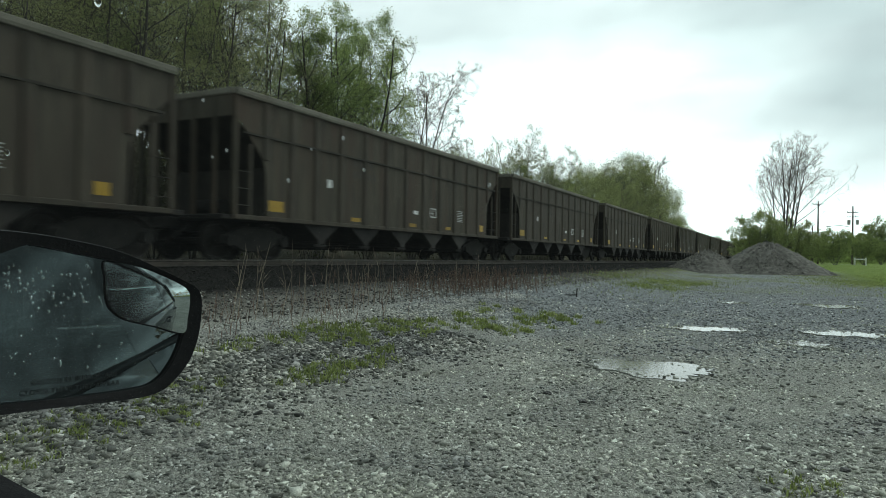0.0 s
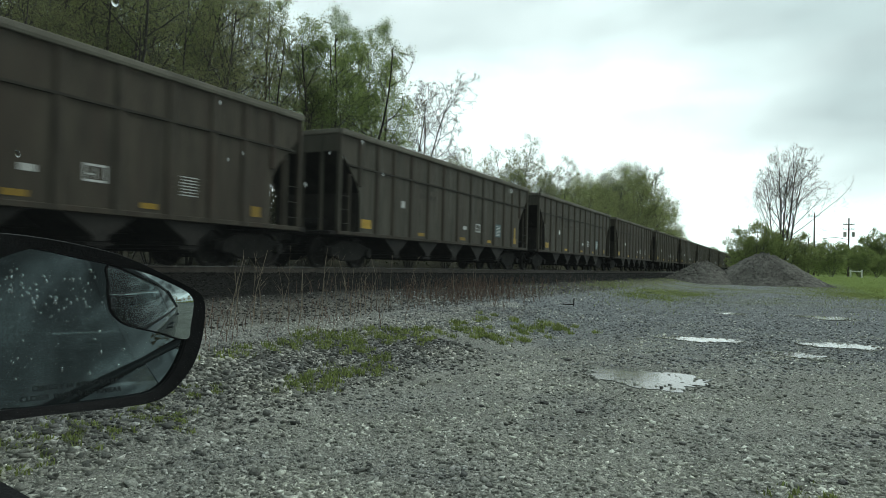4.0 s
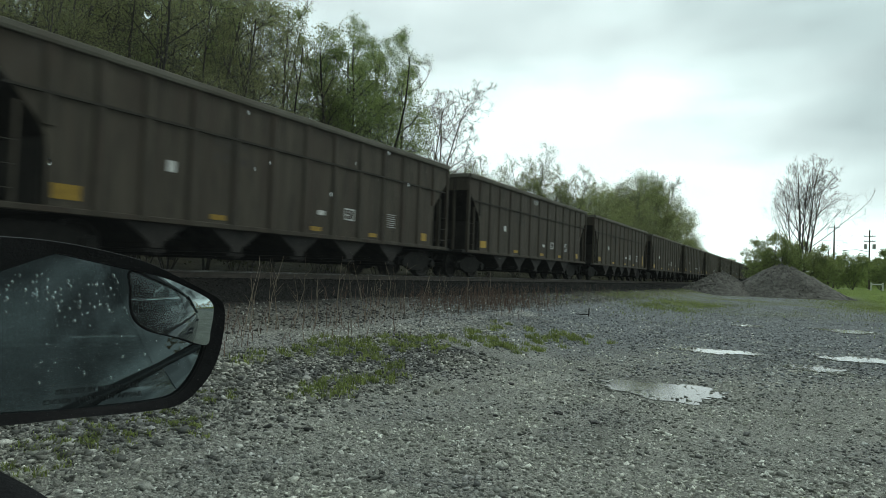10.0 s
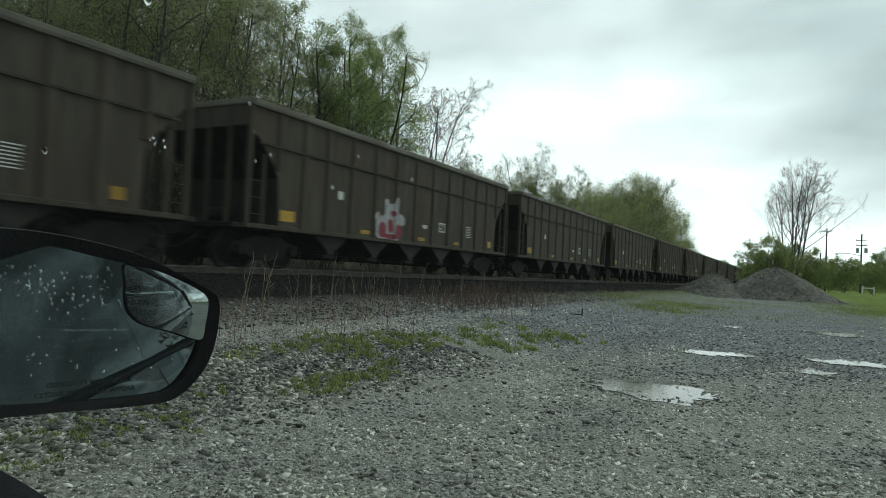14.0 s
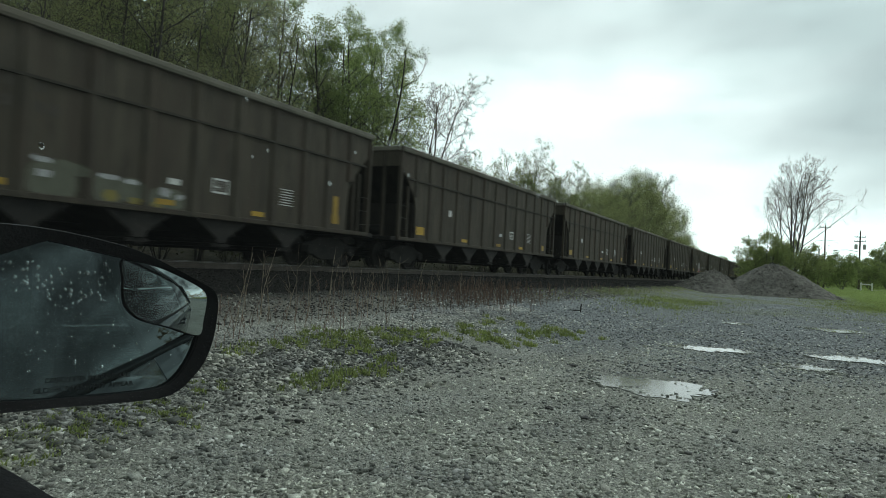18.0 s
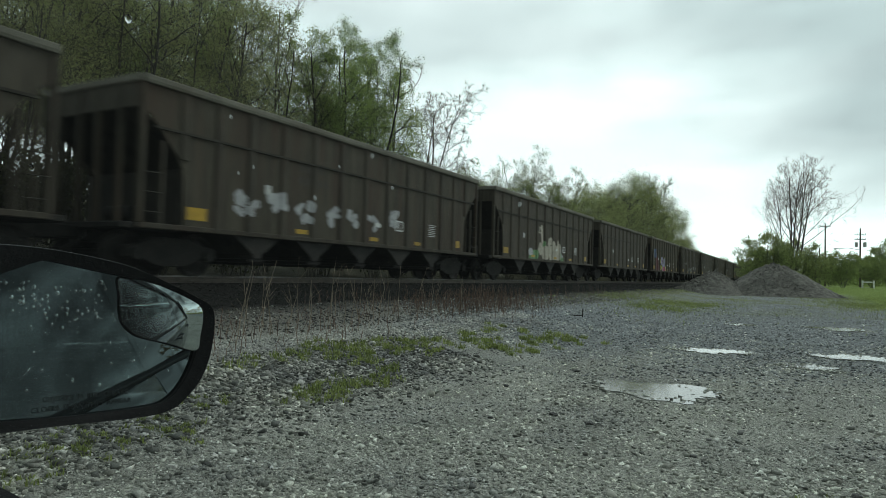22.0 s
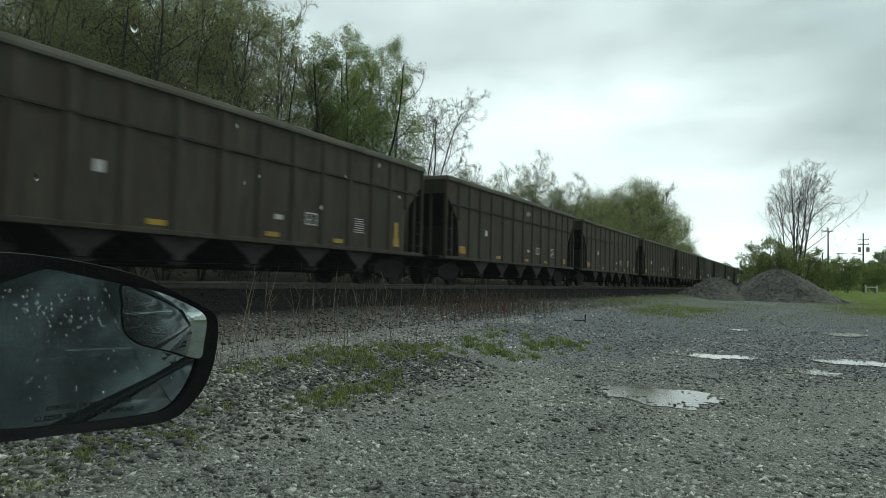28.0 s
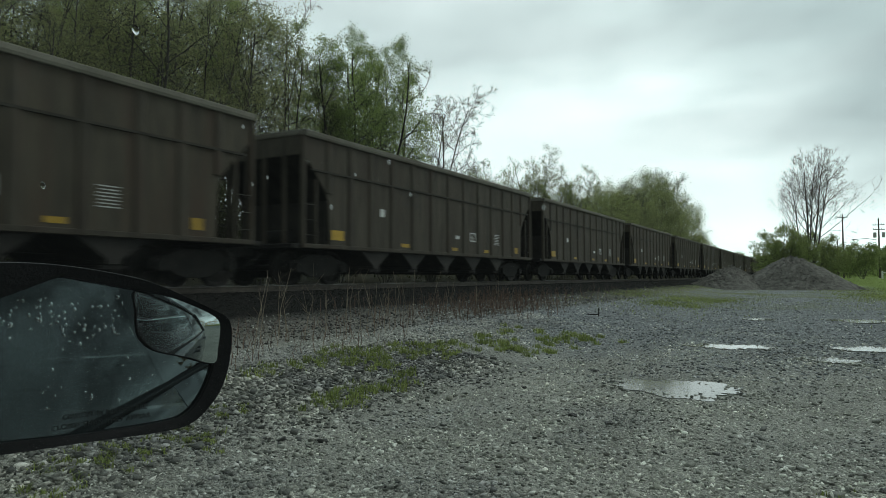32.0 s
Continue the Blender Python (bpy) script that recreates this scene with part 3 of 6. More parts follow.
    col = mix(patches, col, ramp(noise_node(3.0), [(0.3, (0.10, 0.12, 0.05)), (0.7, (0.19, 0.21, 0.10))]))
    field = ramp(noise_node(0.7), [(0.3, (0.14, 0.21, 0.045)), (0.7, (0.24, 0.31, 0.08))])
    col = mix(mix(1.0, lot, between(0, 62, 68, 6.0), "MULTIPLY"), col, field)
    side = nt.nodes.new("ShaderNodeMath")
    side.operation = "SUBTRACT"
    side.inputs[0].default_value = 1.0
    side.use_clamp = True
    nt.links.new(between(1, -4.2, -2.6, 1.6), side.inputs[1])
    verge = mix(1.0, between(0, 33, 39, 6.0), side.outputs[0], "MULTIPLY")
    col = mix(verge, col, field)
    rank = nt.nodes.new("ShaderNodeMath")
    rank.operation = "MAXIMUM"
    nt.links.new(bank_mask, rank.inputs[0])
    nt.links.new(verge, rank.inputs[1])
    most = nt.nodes.new("ShaderNodeMath")
    most.operation = "MAXIMUM"
    nt.links.new(rank.outputs[0], most.inputs[0])
    nt.links.new(between(0, 62, 68, 6.0), most.inputs[1])
    nt.links.new(most.outputs[0], dull.inputs["Value"])
    nt.links.new(col, bsdf.inputs["Base Color"])
    bp = nt.nodes.new("ShaderNodeBump")
    bp.inputs["Strength"].default_value, bp.inputs["Distance"].default_value = 0.9, 0.02
    nt.links.new(vor.outputs["Distance"], bp.inputs["Height"])
    bp2 = nt.nodes.new("ShaderNodeBump")
    bp2.inputs["Strength"].default_value, bp2.inputs["Distance"].default_value = 0.6, 0.03
    nt.links.new(vor2.outputs["Distance"], bp2.inputs["Height"])
    nt.links.new(bp.outputs["Normal"], bp2.inputs["Normal"])
    nt.links.new(bp2.outputs["Normal"], bsdf.inputs["Normal"])
    return m


M_GROUND = ground_material()


def build_ground():
    xs = axis_steps(-2500, 3500, 0.22, (-4, 26), None)
    ys = axis_steps(-2500, 2500, 0.22, (-5, 20), None)
    gx, gy = np.meshgrid(xs, ys)
    v = np.stack([gx, gy, ground_z(gx, gy)], -1).reshape(-1, 3)
    nx, ny = len(xs), len(ys)
    i = np.arange(nx * ny).reshape(ny, nx)
    f = np.stack([i[:-1, :-1], i[:-1, 1:], i[1:, 1:], i[1:, :-1]], -1).reshape(-1, 4)
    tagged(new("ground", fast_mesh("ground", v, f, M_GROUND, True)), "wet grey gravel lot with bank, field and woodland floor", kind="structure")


build_ground()

ICO_V = np.array([(-1, 1.618, 0), (1, 1.618, 0), (-1, -1.618, 0), (1, -1.618, 0), (0, -1, 1.618), (0, 1, 1.618), (0, -1, -1.618), (0, 1, -1.618),
                  (1.618, 0, -1), (1.618, 0, 1), (-1.618, 0, -1), (-1.618, 0, 1)]) / 1.902
ICO_F = np.array([(0, 11, 5), (0, 5, 1), (0, 1, 7), (0, 7, 10), (0, 10, 11), (1, 5, 9), (5, 11, 4), (11, 10, 2), (10, 7, 6), (7, 1, 8),
                  (3, 9, 4), (3, 4, 2), (3, 2, 6), (3, 6, 8), (3, 8, 9), (4, 9, 5), (2, 4, 11), (6, 2, 10), (8, 6, 7), (9, 8, 1)])


OCT_V = np.array([(1, 0, -0.3), (-1, 0, -0.3), (0, 1, -0.3), (0, -1, -0.3), (0, 0, 1)], float)
OCT_F = np.array([(0, 2, 4), (2, 1, 4), (1, 3, 4), (3, 0, 4)])


CUBE_V = np.array([(x, y, z) for x in (-1, 1) for y in (-1, 1) for z in (-1, 1)], float) * 0.68
CUBE_F = np.array([(0, 1, 3), (0, 3, 2), (4, 6, 7), (4, 7, 5), (0, 4, 5), (0, 5, 1), (2, 3, 7), (2, 7, 6), (0, 2, 6), (0, 6, 4), (1, 5, 7), (1, 7, 3)])


def stones(name, x, y, size, material, label, seed, sink=0.25, z=None, chips=False, flat=0.6):
    """Loose stones at the given places, each an uneven lump of its own."""
    rng = np.random.default_rng(seed)
    n = len(x)
    z = ground_z(x, y) if z is None else z
    bv, bf = (OCT_V, OCT_F) if chips else (CUBE_V, CUBE_F)
    k = len(bv)
    v = bv[None] * rng.uniform(0.55, 1.35, (n, k, 1)) + rng.normal(0, 0.1, (n, k, 3))
    v = v * (size[:, None] * rng.uniform(0.65, 1.25, (n, 3)) * np.array([1, 1, flat]))[:, None, :] * 0.5
    a = rng.uniform(0, 6.283, n)
    c, s = np.cos(a), np.sin(a)
    tilt = rng.uniform(-0.35, 0.35, n)[:, None]
    vx = v[..., 0] * c[:, None] - v[..., 1] * s[:, None]
    vy = v[..., 0] * s[:, None] + v[..., 1] * c[:, None]
    vz = v[..., 2] + vx * tilt + vy * rng.uniform(-0.35, 0.35, n)[:, None]
    out = np.stack([vx + x[:, None], vy + y[:, None], vz + (z + size * (0.31 - sink))[:, None]], -1).reshape(-1, 3)
    f = (bf[None] + (np.arange(n) * k)[:, None, None]).reshape(-1, 3)
    return tagged(new(name, fast_mesh(name, out, f, material)), label, category="gravel", kind="stuff")


def fan(rng, n, near, far, a0, a1, power=1.0):
    """Places spread over a sector of the lot, denser near its apex."""
    r = near * (far / near) ** (rng.uniform(0, 1, n) ** power)
    a = np.radians(rng.uniform(a0, a1, n))
    return r * np.cos(a), r * np.sin(a)


PUDDLES = [  # centre, half-lengths along x and y, turn in degrees, seed
    (7.75, 1.42, 0.50, 0.78, -12, 3), (12.75, 1.38, 0.42, 0.66, 8, 5), (11.2, -0.12, 0.30, 0.40, 20, 7),
    (13.15, -0.85, 0.42, 0.62, 6, 9), (20.6, 1.45, 0.45, 0.35, 0, 11), (21.4, -0.95, 0.7, 0.8, 0, 13), (10.9, -0.45, 0.1, 0.16, 0, 15)]


def in_puddle(x, y, grow=1.0):
    hit = np.zeros(len(x), bool)
    for cx, cy, ax, ay, turn, _ in PUDDLES:
        c, s = math.cos(radians(turn)), math.sin(radians(turn))
        u, w = (x - cx) * c + (y - cy) * s, -(x - cx) * s + (y - cy) * c
        hit |= (u / ax) ** 2 + (w / ay) ** 2 < grow
    return hit


def build_gravel():
    rng = np.random.default_rng(11)
    # chips all over the lot
    x, y = fan(rng, 95000, 2.2, 16, -14, 70, 0.9)
    k = (y < 6.1) & ~in_puddle(x, y, 0.9)
    x, y = x[k], y[k]
    stones("gravel_chips", x, y, (0.0165 * np.exp(rng.normal(0, 0.45, len(x)))).clip(0.007, 0.045), M_STONE, "fine grey gravel chips over the wet lot", 20, 0.2, chips=True)
    # larger stones, gathered in patches
    x, y = fan(rng, 34000, 2.2, 16, -14, 70)
    patch = np.sin(x * 1.1 + 1.3 * np.sin(y * 0.8)) * np.sin(y * 1.7 + np.sin(x * 0.9)) + 0.5 * np.sin(x * 2.9 - y * 2.1)
    k = (y < 6.1) & ~in_puddle(x, y, 0.9) & (rng.uniform(-1.6, 1.1, len(x)) < patch)
    x, y = x[k], y[k]
    stones("lot_gravel", x, y, (0.025 * np.exp(rng.normal(0, 0.4, len(x)))).clip(0.012, 0.07), M_STONE, "loose grey stones strewn over the wet lot", 21)
    # sharp pale and dark pieces pressed into the wheel tracks
    x, y = fan(rng, 15000, 3.5, 20, -14, 45, 0.8)
    patch = np.sin(x * 0.7 + 2 * np.sin(y * 0.6)) + 0.7 * np.sin(y * 2.3 - x * 0.4)
    k = (y < 5.5) & ~in_puddle(x, y, 0.9) & (rng.uniform(-1.7, 1.4, len(x)) < patch)
    x, y = x[k], y[k]
    stones("broken_stone", x, y, (0.027 * np.exp(rng.normal(0, 0.38, len(x)))).clip(0.012, 0.07), M_BROKEN, "sharp broken stone, pale and dark, on the lot", 29, 0.22)
    # middle distance, coarser
    x, y = fan(rng, 18000, 8, 36, -12, 32)
    k = (y < 7.6) & ~in_puddle(x, y, 0.9) & (rng.uniform(0, 1, len(x)) < step(8, 14, np.hypot(x, y) + 1.5 * np.sin(y * 1.3 + x * 0.7)))
    x, y = x[k], y[k]
    stones("distant_gravel", x, y, rng.uniform(0.025, 0.065, len(x)), M_BLUESTONE, "coarse grey gravel further along the lot", 22)
    # pale coarse stones along the foot of the rise
    n = 7000
    x = rng.uniform(0.5, 14, n)
    y = 5.3 + rng.normal(0, 0.55, n) - 0.9 * np.exp(-((x - 3.0) / 2.5) ** 2)
    k = (y > 4.75) & (y < 6.0)
    x, y = x[k], y[k]
    stones("pale_stones", x, y, rng.uniform(0.015, 0.055, len(x)), M_PALE, "pale limestone pieces on the rise by the bank", 23)
    n = 12000
    x = rng.uniform(0.5, 8.5, n)
    y = rng.normal(4.6, 0.55, n)
    k = (y > 3.2) & (y < 5.5)
    x, y = x[k], y[k]
    stones("grey_stones", x, y, (0.038 * np.exp(rng.normal(0, 0.35, len(x)))).clip(0.015, 0.10), M_HEAPGREY, "fist-sized grey stones heaped beside the lot", 24)
    n = 7000
    x, y = 1 + 29 * rng.uniform(0, 1, n) ** 1.5, 6.15 + 1.7 * rng.uniform(0, 1, n) ** 1.1
    stones("verge_stones", x, y, rng.uniform(0.02, 0.06, n), M_VERGE, "dark and pale stones along the foot of the bank", 27)
    # a pale strip before the bank
    n = 6500
    x = rng.uniform(3.0, 15, n)
    y = 5.65 + 0.012 * x + rng.normal(0, 0.2, n)
    stones("pale_strip", x, y, rng.uniform(0.012, 0.042, n), M_PALE, "strip of pale crushed limestone before the bank", 28, chips=True)
    # stones at the rims of the puddles
    px, py = [], []
    for cx, cy, ax, ay, turn, _ in PUDDLES:
        a = rng.uniform(0, 6.283, 125)
        r = np.concatenate([rng.normal(1.0, 0.13, 110), rng.uniform(0.4, 1.0, 15)])
        c, s = math.cos(radians(turn)), math.sin(radians(turn))
        u, w = ax * r * np.cos(a), ay * r * np.sin(a)
        px.append(cx + u * c - w * s)
        py.append(cy + u * s + w * c)
    px, py = np.concatenate(px), np.concatenate(py)
    stones("puddle_stones", px, py, rng.uniform(0.02, 0.06, len(px)), M_STONE, "wet stones at the rims of puddles", 26, 0.1)
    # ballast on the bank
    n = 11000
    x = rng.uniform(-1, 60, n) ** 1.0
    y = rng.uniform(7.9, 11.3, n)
    stones("bank_ballast", x, y, rng.uniform(0.04, 0.09, n), M_BALLAST, "near-black ballast on the railway bank", 25, chips=True)


build_gravel()


def build_puddles():
    for cx, cy, ax, ay, turn, seed in PUDDLES:
        rng = random.Random(seed)
        ph = [rng.uniform(0, 6.28) for _ in range(4)]
        n, pts = 72, []
        for i in range(n):
            a = 2 * math.pi * i / n
            r = 1 + 0.16 * math.sin(2 * a + ph[0]) + 0.13 * math.sin(3 * a + ph[1]) + 0.12 * math.sin(5 * a + ph[2]) + 0.08 * math.sin(11 * a + ph[3]) + 0.05 * math.sin(17 * a + ph[0])
            u, w = ax * r * math.cos(a), ay * r * math.sin(a)
            c, s = math.cos(radians(turn)), math.sin(radians(turn))
            pts.append((cx + u * c - w * s, cy + u * s + w * c))
        z = float(ground_z(np.array([cx]), np.array([cy]))[0])
        z = max(float(ground_z(np.array([p[0]]), np.array([p[1]]))[0]) for p in pts) * 0.5 + z * 0.5 + 0.012
        g = Geo().prism(pts, 2, z - 0.03, z)
        ob = part("puddle", g, M_WATER)
        tagged(ob, "shallow rain puddle reflecting the sky on gravel", "puddle", "puddles on the lot", "structure")


build_puddles()

# ---- railway line ----


def build_track():
    track = empty("railway_track", pose(0, TRACK_Y, RAIL_TOP), "single railway track with steel rails on dark ties", "railway track")
    tagged(track, kind="structure")
    for side in (-0.75, 0.75):
        g = Geo().prism([(side - 0.07, -0.17), (side + 0.07, -0.17), (side + 0.07, -0.15), (side + 0.012, -0.13), (side + 0.012, -0.04),
                         (side + 0.035, -0.03), (side + 0.035, -0.004), (side - 0.035, -0.004), (side - 0.035, -0.03), (side - 0.012, -0.04),
                         (side - 0.012, -0.13), (side - 0.07, -0.15)], 0, -700, 1200)
        rail = part("rail", g, M_RAIL, track, "rusty steel rail")
        part("rail_head", Geo().box(-700, side - 0.03, -0.004, 1200, side + 0.03, 0.0), M_RAILTOP, rail, "polished running surface")
    tie = Geo().box(-0.11, -1.3, -0.33, 0.11, 1.3, -0.17).mesh("tie", M_TIE, 0.012)
    for i in range(150):
        part("tie", tie, M_TIE, track, at=pose(-6 + i * 0.53, 0, 0, 0, 0, random.uniform(-1, 1)))
    g = Geo()
    for i in range(150, 800):
        x = -6 + i * 0.53
        g.box(x - 0.11, -1.3, -0.33, x + 0.11, 1.3, -0.17)
    for i in range(1, 200):
        x = -6 - i * 0.53
        g.box(x - 0.11, -1.3, -0.33, x + 0.11, 1.3, -0.17)
    tagged(part("distant_ties", g, M_TIE, track, "dark wooden ties further along the line"), kind="stuff")


build_track()

# ---- the train ----
PITCH = 16.3          # coupled length of a hopper
HALF = 7.35           # half of the body
RIBS = (-6.35, -5.44, -4.5, -3.42, -2.28, -1.14, 0.0, 1.14, 2.28, 3.42, 4.5, 5.44, 6.35)
SILL, TOP, HW = 0.93, 3.86, 1.6


def side_outline():
    """Side sheet: full length at the top, cut back below the slope sheets at both ends."""
    return [(-HALF, TOP - 0.1), (-HALF, TOP - 0.60), (-HALF + 0.24, TOP - 0.76), (-HALF + 0.55, TOP - 1.10), (-HALF + 0.84, TOP - 1.42), (-HALF + 0.98, TOP - 1.66),
            (-HALF + 1.02, TOP - 1.9), (-HALF + 1.05, SILL + 0.1), (HALF - 1.05, SILL + 0.1), (HALF - 1.02, TOP - 1.9), (HALF - 0.98, TOP - 1.66), (HALF - 0.84, TOP - 1.42),
            (HALF - 0.55, TOP - 1.10), (HALF - 0.24, TOP - 0.76), (HALF, TOP - 0.60), (HALF, TOP - 0.1)]


def build_truck(parent, x):
    truck = part("truck", Geo().box(-0.22, -1.05, 0.38, 0.22, 1.05, 0.62), M_DARK, parent, "black cast steel bogie", 0.03, at=pose(x, 0, 0))
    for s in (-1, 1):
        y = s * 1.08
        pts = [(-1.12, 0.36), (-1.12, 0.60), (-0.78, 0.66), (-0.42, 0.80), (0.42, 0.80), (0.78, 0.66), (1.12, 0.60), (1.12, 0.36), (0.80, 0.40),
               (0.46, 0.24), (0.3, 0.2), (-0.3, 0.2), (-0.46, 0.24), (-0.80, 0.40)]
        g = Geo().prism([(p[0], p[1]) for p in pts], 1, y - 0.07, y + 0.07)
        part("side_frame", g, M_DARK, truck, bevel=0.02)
        g = Geo()
        for k in (-0.17, 0, 0.17):
            m = pose(k, y, 0.26)
            g.lathe([(0.0, 0), (0.065, 0), (0.05, 0.05), (0.065, 0.1), (0.05, 0.15), (0.065, 0.2), (0.05, 0.25), (0.065, 0.3), (0.0, 0.3)], m, 10)
        part("spring_nest", g, M_WHEEL, truck)
        for k in (-0.89, 0.89):
            g = Geo().lathe([(0.0, -0.09), (0.10, -0.09), (0.13, -0.05), (0.13, 0.1), (0.0, 0.1)], pose(k, y + s * 0.06, 0.457, 90), 14)
            part("bearing_cap", g, M_DARK, truck, smooth=True)
    wheel = Geo()
    for s in (-1, 1):
        m = pose(0, s * 0.745, 0, 90 * s)
        wheel.lathe([(0.07, -0.10), (0.12, -0.09), (0.15, -0.03), (0.36, 0.02), (0.40, -0.05), (0.457, -0.05), (0.457, 0.05), (0.48, 0.06), (0.48, 0.085),
                     (0.40, 0.085), (0.36, 0.03), (0.15, 0.06), (0.07, 0.09)], m, 28)
    wheel.tube([(0, -1.1, 0), (0, 1.1, 0)], 0.08, 10)
    wheel_mesh = wheel.mesh("wheelset", M_WHEEL, smooth=True)
    for k in (-0.89, 0.89):
        part("wheelset", wheel_mesh, M_WHEEL, truck, "steel wheels with worn bright rims", at=pose(k, 0, 0.457))
    return truck


def build_hopper():
    car = empty("hopper_car", pose(0, TRACK_Y, RAIL_TOP), "weathered brown-grey open-top coal hopper with ribbed sides", "freight car", "cars of the coal train")
    for s in (-1, 1):
        y = s * (HW - 0.045)
        sheet = part("side_sheet", Geo().prism(side_outline(), 1, y - 0.012, y + 0.012), M_HOPPER, car, "streaked brown-grey steel sheet")
        part("seam_bar", Geo().box(-HALF + 0.3, min(y, y + s * 0.066), TOP - 0.985, HALF - 0.3, max(y, y + s * 0.066), TOP - 0.935), M_SEAM, sheet, "weld seam strip")
        rib = Geo()
        for x in RIBS:
            lo = SILL + 0.05
            if abs(x) > 6.2:
                lo = TOP - 1.5
            g = Geo().prism([(x - 0.13, y + s * 0.012), (x - 0.06, y + s * 0.062), (x + 0.06, y + s * 0.062), (x + 0.13, y + s * 0.012)], 2, lo, TOP - 0.08)
            part("rib", g, M_RIB, sheet)
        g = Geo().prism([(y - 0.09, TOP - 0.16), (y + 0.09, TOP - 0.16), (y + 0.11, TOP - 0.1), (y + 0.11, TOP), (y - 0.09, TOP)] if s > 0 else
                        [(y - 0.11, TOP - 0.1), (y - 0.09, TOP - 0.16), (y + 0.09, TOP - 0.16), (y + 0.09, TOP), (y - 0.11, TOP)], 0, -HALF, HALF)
        part("top_chord", g, M_CHORD, car, "dented pale top rail", 0.012)
        g = Geo().prism([(y - 0.05, SILL), (y + 0.05, SILL), (y + 0.05, SILL + 0.11), (y - 0.05, SILL + 0.11)], 0, -HALF, HALF)
        part("side_sill", g, M_RIB, car, "dark side sill", 0.012)
        for e in (-1, 1):
            x = e * (HALF - 0.05)
            part("corner_post", Geo().box(x - 0.055, y - 0.055, SILL + 0.1, x + 0.055, y + 0.055, TOP - 0.12), M_HOPPER, car, bevel=0.012)
            g = Geo().box(e * (HALF - 0.52) - 0.035, y - 0.035, SILL + 0.1, e * (HALF - 0.52) + 0.035, y + 0.035, TOP - 1.2)
            part("stay", g, M_RIB, car, bevel=0.008)
            for k in range(3):
                z = SILL + 0.32 + k * 0.38
                a, b = e * (HALF - 0.48), e * (HALF - 0.09)
                part("grab_iron", Geo().tube([(a, y, z), (a, y + s * 0.06, z), (b, y + s * 0.06, z), (b, y, z)], 0.011, 5), M_SEAM, car)
    for e in (-1, 1):
        x = e * HALF
        g = Geo().box(x - 0.03, -HW + 0.04, TOP - 0.62, x + 0.03, HW - 0.04, TOP - 0.08)
        part("end_panel", g, M_HOPPER, car, "pale streaked end sheet")
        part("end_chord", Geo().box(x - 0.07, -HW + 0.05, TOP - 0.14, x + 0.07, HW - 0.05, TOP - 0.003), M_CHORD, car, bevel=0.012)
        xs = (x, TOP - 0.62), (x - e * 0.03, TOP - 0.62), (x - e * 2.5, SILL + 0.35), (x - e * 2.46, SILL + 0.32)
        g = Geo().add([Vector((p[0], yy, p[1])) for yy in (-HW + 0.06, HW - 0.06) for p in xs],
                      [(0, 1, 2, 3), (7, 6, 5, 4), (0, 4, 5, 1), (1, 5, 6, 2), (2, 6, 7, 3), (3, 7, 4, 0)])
        part("slope_sheet", g, M_SLOPE, car, "dark sloping end floor")
        for yy, w in ((-0.98, 0.04), (-0.30, 0.05), (0.30, 0.05), (0.98, 0.04)):
            part("end_post", Geo().box(x - 0.05, yy - w, SILL + 0.1, x + 0.05, yy + w, TOP - 0.15), M_HOPPER, car, bevel=0.01)
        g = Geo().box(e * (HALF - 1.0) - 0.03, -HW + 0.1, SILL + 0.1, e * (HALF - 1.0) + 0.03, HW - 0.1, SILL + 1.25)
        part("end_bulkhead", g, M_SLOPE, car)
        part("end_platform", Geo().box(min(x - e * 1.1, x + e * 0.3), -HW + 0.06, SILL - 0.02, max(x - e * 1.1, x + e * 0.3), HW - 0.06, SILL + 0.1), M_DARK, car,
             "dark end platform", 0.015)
        g = Geo().tube([(x - e * 0.7, -0.55, SILL + 0.35), (x - e * 0.7, 0.25, SILL + 0.35)], 0.17, 14)
        part("air_reservoir", g, M_DARK, car, smooth=True)
        g = Geo().box(min(e * 7.3, e * 8.13), -0.11, 0.72, max(e * 7.3, e * 8.13), 0.11, 0.98)
        g.box(min(e * 7.98, e * 8.14), -0.18, 0.68, max(e * 7.98, e * 8.14), 0.18, 1.02)
        part("coupler", g, M_DARK, car, bevel=0.03)
        hose = Geo().tube([(e * 7.6, -0.5, 0.8), (e * 7.85, -0.45, 0.6), (e * 8.05, -0.3, 0.42), (e * 8.15, -0.12, 0.40)], 0.03, 6)
        part("air_hose", hose, M_DARK, car)
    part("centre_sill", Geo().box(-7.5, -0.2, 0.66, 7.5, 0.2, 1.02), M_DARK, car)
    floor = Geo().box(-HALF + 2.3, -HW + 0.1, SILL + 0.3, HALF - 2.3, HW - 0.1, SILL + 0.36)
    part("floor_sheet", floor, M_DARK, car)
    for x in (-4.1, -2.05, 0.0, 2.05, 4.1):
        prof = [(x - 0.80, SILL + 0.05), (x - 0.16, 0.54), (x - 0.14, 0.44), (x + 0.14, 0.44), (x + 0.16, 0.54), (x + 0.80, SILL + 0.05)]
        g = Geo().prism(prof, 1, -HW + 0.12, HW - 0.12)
        bay = part("hopper_bay", g, M_BAY, car, "grey steel discharge chute darkened with the shade under the car", 0.01)
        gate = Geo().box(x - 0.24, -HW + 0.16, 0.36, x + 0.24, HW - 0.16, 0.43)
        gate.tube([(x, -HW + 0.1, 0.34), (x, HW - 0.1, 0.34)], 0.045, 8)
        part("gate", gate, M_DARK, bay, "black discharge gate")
    for x in (-6.17, 6.17):
        build_truck(car, x)
